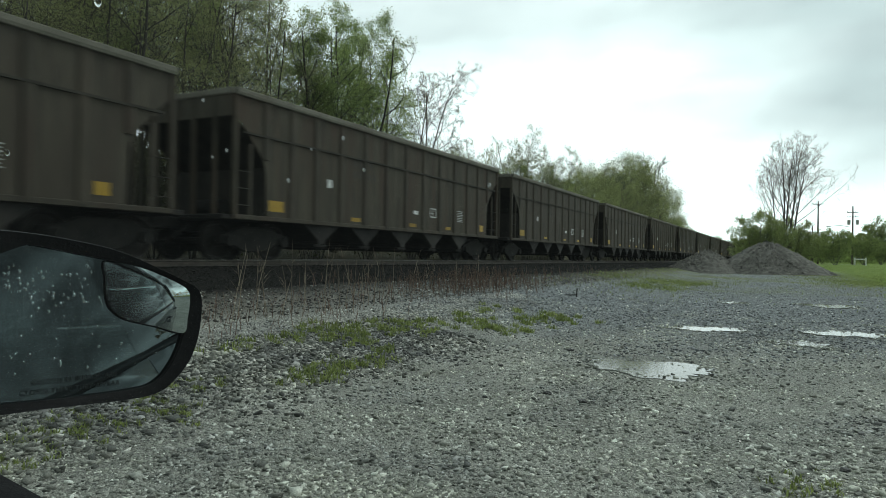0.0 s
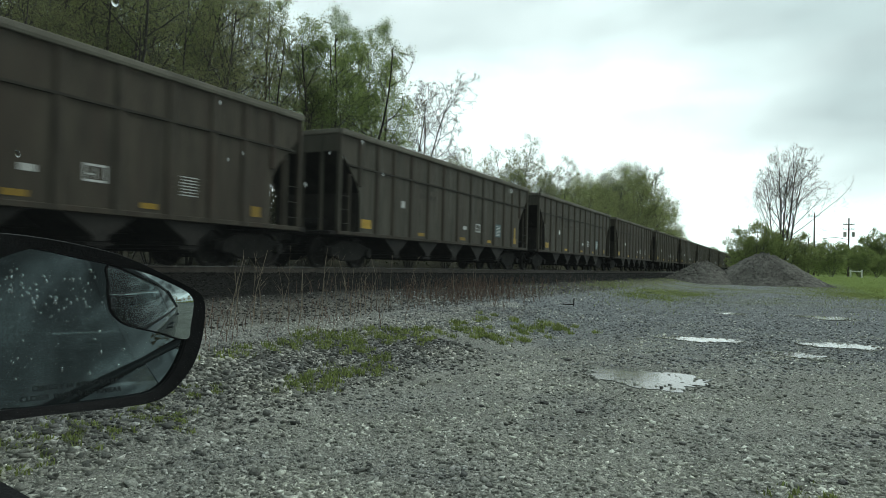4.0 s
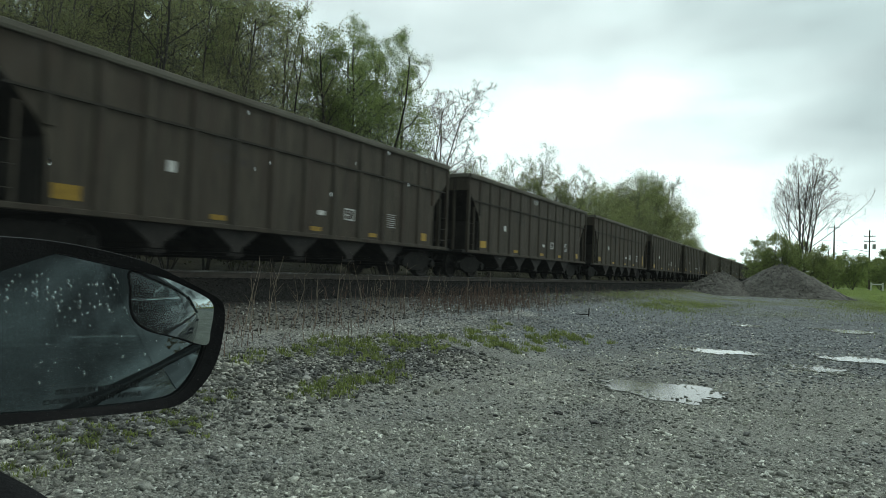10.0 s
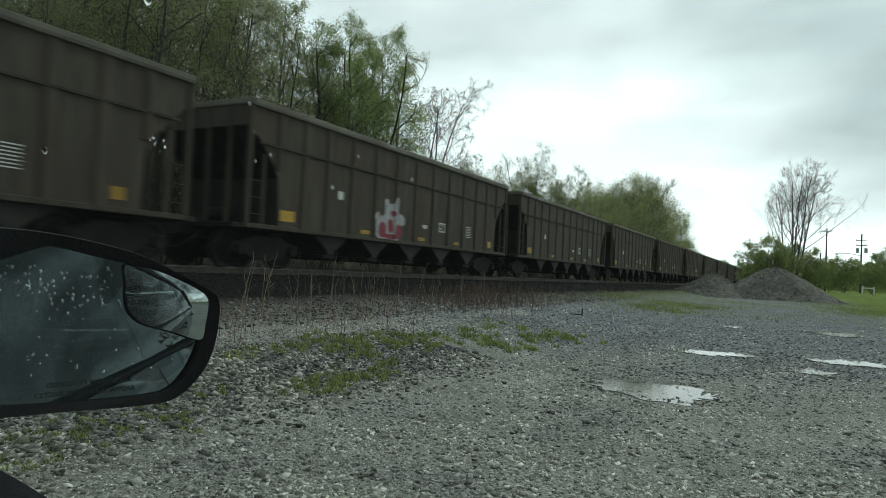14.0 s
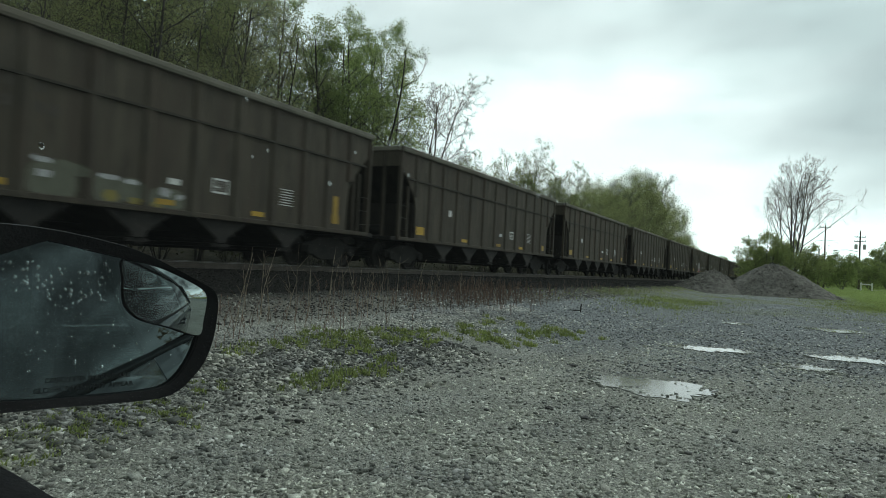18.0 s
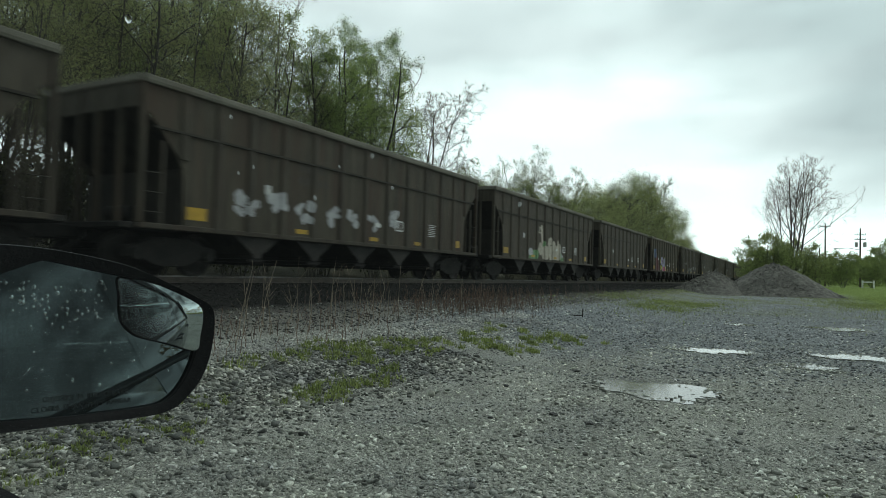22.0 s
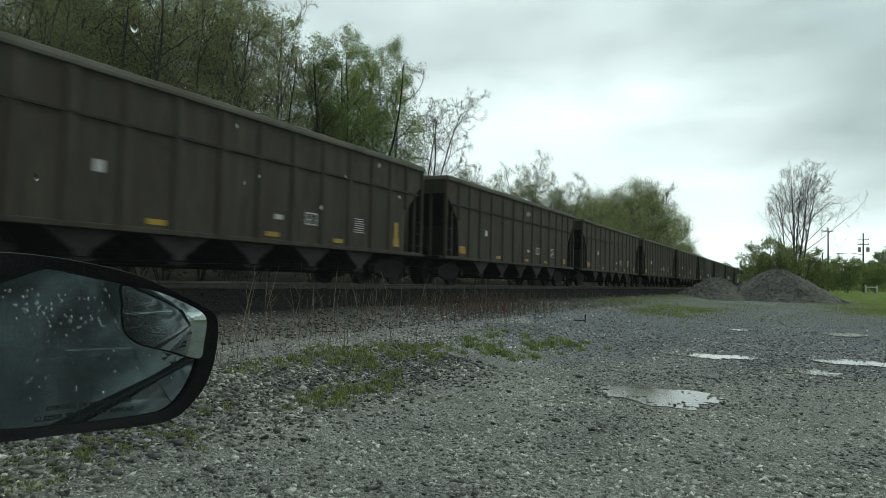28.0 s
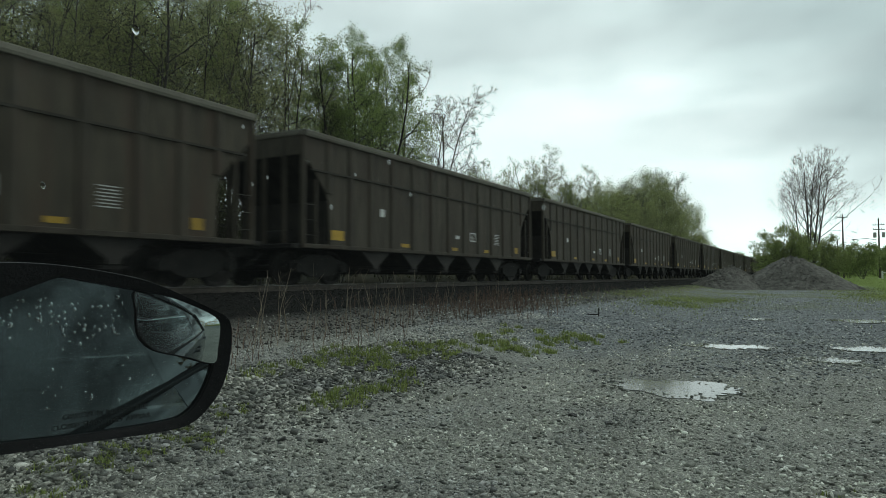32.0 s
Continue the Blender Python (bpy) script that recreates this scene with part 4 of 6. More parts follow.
    # markings
    for s in (-1,):
        y = s * (HW - 0.033)

        def plate(name, x0, z0, x1, z1, material, lift=0.004, label="", y=y, s=s):
            a, b = y + s * (lift - 0.003), y + s * (lift + 0.003)
            g = Geo().box(min(s * -x0, s * -x1), min(a, b), SILL + z0, max(s * -x0, s * -x1), max(a, b), SILL + z1)
            return part(name, g, material, car, label)
        plate("reflector", -6.22, 0.24, -5.72, 0.50, M_YELLOW, 0.006, "yellow reflective strip")
        for x, w in ((-3.05, 0.42), (0.12, 0.42), (2.62, 0.36)):
            plate("reflector", x - w / 2 + 0.35, 0.18, x + w / 2 + 0.35, 0.29, M_YELLOW, 0.006, "narrow yellow reflective strip")
        plate("reflector", 5.68, 0.24, 5.98, 0.48, M_YELLOW, 0.006, "yellow reflective strip")
        plate("white_plate", 0.52, 0.60, 0.80, 0.72, M_WHITE, 0.006, "small white plate")
        plate("round_tag", -4.02, 1.02, -3.82, 1.24, M_WHITE, 0.006, "white inspection tag")
        lube = plate("stencil_box", 1.62, 0.56, 2.06, 0.60, M_WHITE, 0.006, "white outlined stencil box")
        lx, a, b = s * -1.84, y + s * 0.003, y + s * 0.009
        g = Geo()
        for x0, z0, x1, z1 in ((-0.22, 0.84, 0.22, 0.88), (-0.22, 0.58, -0.18, 0.86), (0.18, 0.58, 0.22, 0.86), (-0.02, 0.62, 0.01, 0.82), (-0.14, 0.68, -0.05, 0.71)):
            g.box(lx + x0, min(a, b), SILL + z0, lx + x1, max(a, b), SILL + z1)
        part("stencil_frame", g, M_WHITE, lube)
        g = Geo()
        for k in range(7):
            z = SILL + 0.52 + k * 0.062
            g.box(s * -3.9 - 0.22 + 0.02 * (k % 3), min(a, b), z, s * -3.9 + 0.22 - 0.03 * (k % 2), max(a, b), z + 0.022)
        tagged(part("data_stencil", g, M_WHITE, car, "rows of small pale data stencil"), kind="stuff")
        g = Geo()
        for row, zz, hh, n in ((0, 1.75, 0.20, 4), (1, 1.42, 0.18, 5)):
            for k in range(n):
                x = s * (2.35 + 0.02 * row) - 0.5 + k * 0.25
                g.box(x, min(a, b), SILL + zz, x + 0.15, max(a, b), SILL + zz + hh)
        tagged(part("faded_lettering", g, M_FADED, car, "faded dark stencil bars"), kind="stuff")
    return car


def train_x(t):
    """Centre of the first hopper along the line; the train gathers speed."""
    return 10.60 + HALF + 17.22665 * t + 8.7137e-3 * t ** 2 + 8.29459e-4 * t ** 3 - 1.456455e-5 * t ** 4


HOPPERS = {}
_first = build_hopper()
HOPPERS[0] = _first

for _k in range(-37, 13):
    if _k:
        HOPPERS[_k] = copy_thing(_first, pose(train_x(0) + _k * PITCH, TRACK_Y, RAIL_TOP))
_first.matrix_basis = pose(train_x(0), TRACK_Y, RAIL_TOP)



def repaint():
    """The cars differ in age: some sheets are paler, some rustier."""
    for k, hopper in HOPPERS.items():
        m = M_HOPPER_PALE if k in (-3, -4) else (M_HOPPER_BROWN if k % 3 == 0 else None)
        if m:
            for ob in hopper.children:
                if ob.name.startswith(("side_sheet", "end_panel", "corner_post", "end_post")):
                    ob.material_slots[0].link = "OBJECT"
                    ob.material_slots[0].material = m


repaint()


def rib_depth(x):
    """How far the side stands out at x: the ribs carry the paint too."""
    d = min(abs(x - r) for r in RIBS)
    return 0.052 - max(0.0, d - 0.06) * 0.052 / 0.07 if d < 0.13 else 0.0


def spray(hopper, colour, lift, shapes):
    """A film of spray paint over sheet and ribs, made of rounded blobs (x, height, half-width, half-height, turn)."""
    cell, done, vs, fs, index = 0.03, set(), [], [], {}
    for cx, cz, a, b, turn in shapes:
        c, s = math.cos(radians(turn)), math.sin(radians(turn))
        m = max(a, b)
        for i in range(int((cx - m) / cell) - 1, int((cx + m) / cell) + 2):
            for j in range(int((cz - m) / cell) - 1, int((cz + m) / cell) + 2):
                dx, dz = (i + 0.5) * cell - cx, (j + 0.5) * cell - cz
                u, w = (dx * c + dz * s) / a, (-dx * s + dz * c) / b
                if abs(u) ** 3 + abs(w) ** 3 < 1 + 0.18 * math.sin(7 * dx + 5 * dz) and (j + 0.5) * cell > 0.10 and abs((i + 0.5) * cell) < 6.2:
                    done.add((i, j))
    for i, j in sorted(done):
        quad = []
        for p in ((i, j), (i + 1, j), (i + 1, j + 1), (i, j + 1)):
            if p not in index:
                index[p] = len(vs)
                vs.append((p[0] * cell, -(HW - 0.033) - rib_depth(p[0] * cell) - lift, SILL + p[1] * cell))
            quad.append(index[p])
        fs.append(quad)
    ob = part("spray_paint", fast_mesh("spray_paint", np.array(vs), np.array(fs), M_TAG[colour]), None, hopper, colour + " sprayed tag")
    return ob


def build_panels():
    """Blue-grey panels behind the data stencil of two cars, and dark lettering bars on one."""
    for k in (-4, -3):
        y = -(HW - 0.033)
        g = Geo().box(3.62, y - 0.004, SILL + 0.46, 4.18, y - 0.001, SILL + 1.0)
        part("stencil_panel", g, M_BLUEGREY, HOPPERS[k], "blue-grey data panel")
    for k in (-4, -31, -20, -13, -9):
        y = -(HW - 0.033)
        part("reflector", Geo().box(5.72, y - 0.008, SILL + 0.42, 5.92, y - 0.002, SILL + 0.98), M_YELLOW, HOPPERS[k], "upright yellow reflective strip")


build_panels()


def build_tags():
    g = random.Random(3)
    h = HOPPERS[-21]
    spray(h, "blue", 0.004, [(-5.6, 1.75, 0.7, 0.22, 8), (-5.3, 1.4, 0.6, 0.2, 4)])
    spray(h, "maroon", 0.004, [(-4.6, 0.7, 0.75, 0.6, 0), (-4.0, 0.35, 0.5, 0.3, 0)])
    spray(h, "lemon", 0.005, [(-2.85, 0.95, 0.16, 0.16, 0), (-2.6, 0.42, 0.3, 0.14, -20), (-1.05, 1.25, 0.18, 0.16, 0), (-0.95, 0.6, 0.2, 0.2, 0), (-0.42, 0.42, 0.24, 0.13, 0),
                              (-0.3, 0.22, 0.18, 0.1, 0), (-2.2, 1.28, 0.3, 0.12, 10)])
    spray(h, "lilac", 0.008, [(-2.3, 0.95, 0.48, 0.36, -15), (-1.25, 0.82, 0.26, 0.42, 10), (-1.7, 0.55, 0.5, 0.2, 0), (-2.1, 0.26, 0.3, 0.2, 0), (-0.8, 0.3, 0.4, 0.18, -10)])
    spray(h, "pink", 0.012, [(-1.5, 0.28, 0.75, 0.20, 0), (-0.7, 0.22, 0.3, 0.12, 0)])
    spray(h, "plum", 0.012, [(-2.35, 1.0, 0.18, 0.08, -20), (-2.2, 0.75, 0.22, 0.06, 10)])
    h = HOPPERS[-15]
    spray(h, "chalk", 0.005, [(-1.5, 0.45, 0.72, 0.38, 0), (-1.4, 0.92, 0.36, 0.26, 8), (-1.15, 1.2, 0.1, 0.2, -12), (-1.65, 1.15, 0.12, 0.16, 15), (-0.8, 0.75, 0.2, 0.14, -30), (-2.15, 0.72, 0.16, 0.14, 25)])
    spray(h, "wine", 0.009, [(-1.85, 0.36, 0.2, 0.22, 0), (-1.42, 0.5, 0.15, 0.2, 10), (-1.0, 0.36, 0.2, 0.22, 0), (-1.45, 0.2, 0.4, 0.07, 0), (-1.3, 0.9, 0.12, 0.08, 0)])
    h = HOPPERS[-23]
    spray(h, "green", 0.004, [(-2.6, 0.3, 0.7, 0.22, 5), (1.45, 0.25, 0.35, 0.2, -20), (-1.3, 0.8, 0.2, 0.2, 0)])
    spray(h, "chalk", 0.005, [(-3.1, 0.42, 0.35, 0.16, 0), (1.3, 0.55, 0.1, 0.2, 0), (1.55, 0.35, 0.14, 0.08, 0)])
    spray(h, "cream", 0.008, [(-1.75, 0.6, 0.30, 0.28, -30), (-1.55, 1.25, 0.13, 0.5, 8), (-1.85, 1.5, 0.2, 0.16, 0), (-1.0, 0.45, 0.5, 0.34, 0), (-0.5, 0.75, 0.16, 0.42, 0),
                              (-0.1, 0.45, 0.4, 0.36, 0), (0.15, 0.85, 0.3, 0.24, 0), (0.5, 0.5, 0.3, 0.38, 0), (0.95, 0.55, 0.22, 0.45, 0), (-0.25, 1.05, 0.16, 0.2, 0), (0.85, 0.95, 0.1, 0.2, -10)])
    h = HOPPERS[-20]
    spray(h, "sage", 0.004, [(-1.75, 0.38, 0.42, 0.3, 0), (-1.45, 0.6, 0.3, 0.1, -8), (-0.75, 0.34, 0.3, 0.26, 0), (-0.3, 0.36, 0.24, 0.22, 0), (0.5, 0.3, 0.44, 0.2, 0)])
    spray(h, "chalk", 0.007, [(-1.95, 0.68, 0.16, 0.05, -6), (-1.9, 0.45, 0.12, 0.07, 0), (-0.75, 0.56, 0.22, 0.04, 0), (-0.3, 0.52, 0.16, 0.04, 0), (0.45, 0.42, 0.13, 0.08, -8), (0.8, 0.36, 0.1, 0.05, 20)])
    spray(h, "mustard", 0.007, [(-0.7, 0.22, 0.14, 0.1, 0), (-0.2, 0.18, 0.12, 0.07, 0), (0.3, 0.16, 0.12, 0.06, 0)])
    h = HOPPERS[-24]
    for k in range(7):
        x = -4.6 + k * 1.0
        z = 0.75 + 0.06 * math.sin(k * 2.1) + (0.12 if k == 6 else 0)
        spray(h, "chalk", 0.005, [(x + g.uniform(-0.25, 0.25), z + g.uniform(-0.2, 0.2), g.uniform(0.08, 0.2), g.uniform(0.06, 0.14), g.uniform(-50, 50)) for _ in range(6)])


build_tags()
# ---- trees ----


def leaf_cloud(rng, tips, n, size, material, loose):
    """Small three-cornered leaves strewn along the twigs."""
    a, b = np.array([tuple(t[0]) for t in tips]), np.array([tuple(t[1]) for t in tips])
    pick = rng.integers(0, len(tips), n)
    c = a[pick] + (b - a)[pick] * rng.uniform(0.0, 1.1, (n, 1)) + rng.normal(0, loose, (n, 3))
    u = rng.normal(0, 1, (n, 3))
    u /= np.linalg.norm(u, axis=1)[:, None]
    w = np.cross(u, rng.normal(0, 1, (n, 3)))
    w /= np.linalg.norm(w, axis=1)[:, None] + 1e-6
    s = (size * rng.uniform(0.55, 1.4, n))[:, None]
    q = np.stack([c - u * s, c + u * s, c + w * s], 1).reshape(-1, 3)
    return fast_mesh("crown", q, np.arange(3 * n).reshape(-1, 3), material)


def grow_tree(seed, height, dirs, kids, angles, ratios, first=0.35, up=0.06, wobble=0.09, base_r=0.12, thin=0.009, leaves=0, leaf_size=0.04,
              leaf_mat=None, loose=0.1, low=0.0, bare=0.0, reach=9.0):
    """A tree grown limb by limb: stems in the given directions, branches at angles that rise towards the light, twigs and leaves.
    low: no leaves under that share of the height; bare: share of the twigs without leaves."""
    rng = np.random.default_rng(seed)
    wood, tips = Geo(), []
    steps, sides = (9, 6, 4, 3, 2, 1), (6, 5, 4, 3, 3, 3)
    last = len(kids)

    def limb(p, d, length, r, level):
        n = steps[level] if level < last else max(1, steps[level] - 1)
        path, radii, way = [p], [r], []
        for i in range(n):
            d = (d + Vector(rng.normal(0, wobble if level else wobble * 0.45, 3)) + Vector((0, 0, up * (1 if level else 0.7)))).normalized()
            pull = 0.5 * min(1.0, math.hypot(p.x, p.y) / reach) ** 4
            d = (d - Vector((p.x, p.y, 0)) * (pull / reach)).normalized()
            p = p + d * (length / n)
            path.append(p)
            way.append(d)
            radii.append(max(r * (1 - 0.72 * (i + 1) / n), thin * 0.7))
        wood.tube(path, radii, sides[level], False)
        tips.append((path[-2], path[-1]))
        if level >= last:
            return
        start = first if level == 0 else 0.22
        turn = rng.uniform(0, 6.283)
        for j in range(kids[level]):
            f = start + (0.99 - start) * (j + rng.uniform(0.1, 0.9)) / kids[level]
            i = min(int(f * n), n - 1)
            q = path[i].lerp(path[i + 1], f * n - i)
            d0 = way[i]
            turn += 2.4 + rng.normal(0, 0.4)
            e = d0.orthogonal().normalized()
            side = e * math.cos(turn) + d0.cross(e) * math.sin(turn)
            a = radians(angles[level] * rng.uniform(0.65, 1.25))
            nd = (d0 * math.cos(a) + side * math.sin(a)).normalized()
            share = (f - start) / (1 - start)
            limb(q, nd, length * ratios[level] * (1.15 - 0.6 * share) * rng.uniform(0.7, 1.2), max((radii[i] + radii[i + 1]) * 0.3, thin), level + 1)

    for k, d in enumerate(dirs):
        h = height * rng.uniform(0.84, 1.0)
        off = Vector((d[0], d[1], 0)) * height * 0.03
        limb(off + Vector((0, 0, -0.2)), Vector(d).normalized(), h, base_r * rng.uniform(0.7, 1.1), 0)
    k = height / max(p.z for p in wood.v)
    wood.v = [p * k for p in wood.v]
    ph = rng.uniform(0, 6.283, 3)

    def thick(p):
        """Foliage gathers in clumps."""
        return math.sin(p.x * 1.7 + ph[0]) + math.sin(p.y * 1.9 + ph[1]) + math.sin(p.z * 1.5 + ph[2]) + rng.normal(0, 0.7)
    kept = [(p * k, q * k) for p, q in tips if q.z * k > low * height]
    kept = sorted(kept, key=lambda t: thick(t[1]))[int(bare * len(kept)):]
    return wood.mesh("trunk", M_BARK), (leaf_cloud(rng, kept, leaves, leaf_size, leaf_mat, loose) if leaves else None)


def spray_of(seed, n, lean, jitter=0.5):
    """Directions of n stems that fan out from one root."""
    rng = np.random.default_rng(seed)
    return [(lean * math.cos(6.283 * k / n + 0.4) * rng.uniform(1 - jitter, 1 + jitter), lean * math.sin(6.283 * k / n + 0.4) * rng.uniform(1 - jitter, 1 + jitter), 1.0) for k in range(n)]


def tree(name, x, y, meshes, label, scale=1.0, turn=0.0, category="tree", group="", z=None):
    z = float(ground_z(np.array([x]), np.array([y]))[0]) if z is None else z
    t = empty(name, pose(x, y, z, 0, 0, turn), label, category, group)
    t.scale = (scale, scale, scale)
    part("trunk", meshes[0], M_BARK, t, "grey-brown trunk and limbs")
    if meshes[1]:
        part("crown", meshes[1], None, t)
    return t


def crown_tree(seed, height, reach, stems, clumps, twigs, leaves, leaf_size, leaf_mat, low=0.35, clump=0.8, fat=0.1, thin=0.009, top=2.0, rise=0.5, loose=0.3):
    """A tree whose forked stems carry branches to many clumps of twigs within a domed, broken outline."""
    rng = np.random.default_rng(seed)
    wood = Geo()
    nodes = []
    for s in range(stems):
        a = 6.283 * (s + rng.uniform(0.1, 0.9)) / stems
        r = reach * rng.uniform(0.25, 0.6) if stems > 1 else 0.2
        h = height * rng.uniform(0.72, 0.9)
        path, radii = [], []
        wob = rng.normal(0, 0.05 * reach, (7, 2))
        for i in range(7):
            f = i / 6
            path.append(Vector((math.cos(a) * (0.12 + r * f ** 1.3) + wob[i, 0] * f, math.sin(a) * (0.12 + r * f ** 1.3) + wob[i, 1] * f, h * f - 0.2)))
            radii.append(max(fat * (1 - 0.85 * f), thin * 1.6))
        wood.tube(path, radii, 6, False)
        for i in range(1, 7):
            for k in range(4):
                nodes.append(path[i - 1].lerp(path[i], k / 4))
        nodes.append(path[-1])
    lows = np.array([tuple(p) for p in nodes])
    centres, tips = [], []
    mid, half = (1 + low) / 2 * height, (1 - low) / 2 * height
    for c in range(clumps):
        u = rng.normal(0, 1, 3)
        u /= np.linalg.norm(u)
        u *= rng.uniform(0.25, 1.0) ** 0.5 * rng.uniform(0.82, 1.06)
        narrow = 1 - 0.25 * max(u[2], 0) ** top
        p = np.array([u[0] * reach * narrow, u[1] * reach * narrow, mid + u[2] * half])
        d = p - lows
        cost = np.linalg.norm(d, axis=1) + 3.0 * np.maximum(0, 0.55 * np.hypot(d[:, 0], d[:, 1]) - d[:, 2])
        q = Vector(lows[int(np.argmin(cost))])
        p = Vector(p)
        m = q.lerp(p, 0.55) + Vector(rng.normal(0, 0.09, 3)) * (p - q).length + Vector((0, 0, -0.08 * (p - q).length))
        r = min(fat * 0.35, 0.012 + 0.006 * (p - q).length)
        wood.tube([q, q.lerp(m, 0.55), m, p], [r, r * 0.8, r * 0.6, thin * 1.2], 4, False)
        along = (p - q).normalized()
        for k in range(twigs):
            b = m.lerp(p, rng.uniform(0.1, 1.0))
            t = (Vector(rng.normal(0, 0.6, 3)) + along * 0.7 + Vector((0, 0, rise))).normalized() * clump * rng.uniform(0.5, 1.35)
            n = b + t
            wood.tube([b, b + t * 0.5 + Vector(rng.normal(0, 0.06, 3)), n], [thin, thin, thin * 0.6], 3, False)
            tips.append((b, n))
            if k % 2 == 0:
                w = b + t * 0.45
                t2 = (t.normalized() + Vector(rng.normal(0, 0.6, 3))).normalized() * clump * rng.uniform(0.3, 0.7)
                wood.tube([w, w + t2], [thin * 0.8, thin * 0.6], 3, False)
                tips.append((w, w + t2))
    wood_me = wood.mesh("trunk", M_BARK)
    return wood_me, leaf_cloud(rng, tips, leaves, leaf_size, leaf_mat, loose * clump)


T_LUSH = [grow_tree(s, 15.0, spray_of(s, 7, 0.15), (10, 5, 4), (46, 48, 50), (0.25, 0.55, 0.58), 0.36, 0.015, 0.11, 0.13, 0.010, 52000, 0.047, M_LEAF, 0.16, 0.36, 0.25, 5.2) for s in (101, 102)]
T_THIN = [grow_tree(s, 13.0, spray_of(s, n, 0.10), (10, 5, 4), (48, 48, 50), (0.26, 0.55, 0.58), 0.36, 0.015, 0.11, 0.085, 0.010, 16000, 0.034, M_LEAF_DULL, 0.2, 0.36, 0.3, 4.5)
          for s, n in ((111, 3), (112, 4), (113, 3), (114, 2))]
T_BARE = [grow_tree(121, 14.0, [(0.06, 0.14, 1), (-0.06, -0.16, 1), (0.12, -0.02, 1)], (10, 6, 4, 3), (48, 48, 48, 48), (0.34, 0.52, 0.5, 0.55), 0.2, 0.03, 0.09, 0.13, 0.013, 3200, 0.045, M_LEAF_DULL, 0.08, reach=7.0)]
T_MID = [grow_tree(s, 12.0, spray_of(s, 6, 0.26), (8, 5, 4), (42, 45, 48), (0.34, 0.55, 0.55), 0.2, 0.03, 0.10, 0.10, 0.014, 10000, 0.07, M_LEAF_BRIGHT, 0.2, 0.1, 0.25) for s in (131, 132)]
T_FAR = [crown_tree(s, 16.0, 5.4, 5, 230, 3, 27000, 0.10, M_LEAF_FAR, 0.08, 1.1, 0.13, 0.012, loose=0.5) for s in (141, 142)]
T_FARBARE = [grow_tree(145, 16.0, spray_of(145, 3, 0.14), (8, 6, 5), (38, 42, 45), (0.40, 0.52, 0.55), 0.3, 0.05, 0.09, 0.16, 0.022, 2500, 0.08, M_LEAF_BRIGHT, 0.3)]
T_BUSH = [grow_tree(s, 5.0, spray_of(s, 7, 0.45), (6, 5, 3), (40, 45, 45), (0.42, 0.5, 0.5), 0.12, 0.05, 0.12, 0.035, 0.010, 7500, 0.075, M_LEAF_BUSH, 0.14) for s in (151, 152)]
T_DARK = [grow_tree(s, 5.0, spray_of(s, 7, 0.45), (6, 5, 3), (40, 45, 45), (0.42, 0.5, 0.5), 0.10, 0.05, 0.12, 0.035, 0.010, 9000, 0.085, M_WOODS, 0.16) for s in (181, 182)]
T_UNDER = [grow_tree(s, 5.0, spray_of(s, 6, 0.45), (5, 4), (40, 45), (0.42, 0.5), 0.10, 0.05, 0.12, 0.03, 0.012, 4200, 0.11, M_BRAMBLE, 0.3) for s in (171, 172)]
T_RIGHT = grow_tree(168, 15.0, [(0.05, 0.17, 1), (-0.1, 0.05, 1), (0.1, -0.05, 1), (0.0, -0.14, 1), (-0.05, -0.26, 1)], (9, 6, 5, 3), (36, 42, 46, 48), (0.42, 0.48, 0.48, 0.55), 0.34, 0.05, 0.08, 0.16, 0.011, 900, 0.05, M_LEAF_DULL, 0.1, reach=9.0)

WOOD = "trees behind the railway"
# place in the plan and height of each tree
for _i, (_x, _y, _h) in enumerate(((10.2, 24.0, 10.6), (10.5, 22.0, 10.2), (12.8, 24.0, 11.3), (12.7, 21.5, 11.2), (16.1, 25.0, 12.6), (15.7, 22.0, 12.5), (19.0, 24.0, 13.9), (18.7, 21.5, 12.4), (23.7, 24.5, 14.6), (24.1, 23.0, 12.9), (20.9, 31.0, 13.9), (8.5, 23.0, 9.7), (14.5, 23.5, 11.6), (10.7, 21.0, 10.1), (27.7, 30.0, 15.0), (21.3, 26.0, 13.6))):
    tree("thin_tree", _x, _y, T_THIN[_i % 4], "slender tree just coming into brownish leaf beyond the line", _h / 13, _i * 67, group=WOOD)
for _i, (_x, _y, _h) in enumerate(((31.3, 24.0, 14.9), (36.6, 25.5, 15.2), (30.4, 25.5, 12.7), (16.7, 27.0, 12.6), (24.8, 27.5, 14.7), (13.6, 27.0, 11.4), (21.0, 29.0, 13.9))):
    tree("leafy_tree", _x, _y, T_LUSH[_i % 2], "many-stemmed tree in fresh green leaf beyond the line", _h / 15, _i * 101, group=WOOD)
for _i, (_x, _y, _h) in enumerate(((44.4, 26.0, 14.6), (39.8, 25.5, 10.4), (52.1, 27.0, 8.6))):
    tree("bare_tree", _x, _y, T_BARE[0], "nearly bare tree with fine twigs beyond the line", _h / 14, _i * 140, group=WOOD)
for _i, (_x, _y, _h) in enumerate(((67.8, 26.0, 13.2), (73.6, 25.5, 12.5), (64.7, 28.0, 10.2), (57.5, 27.0, 10.0), (49.2, 26.0, 9.7), (67.5, 27.5, 11.0), (50.8, 28.0, 8.5))):
    tree("leafing_tree", _x, _y, T_MID[_i % 2], "spreading tree with sparse bright spring leaves", _h / 12, _i * 77, group=WOOD)
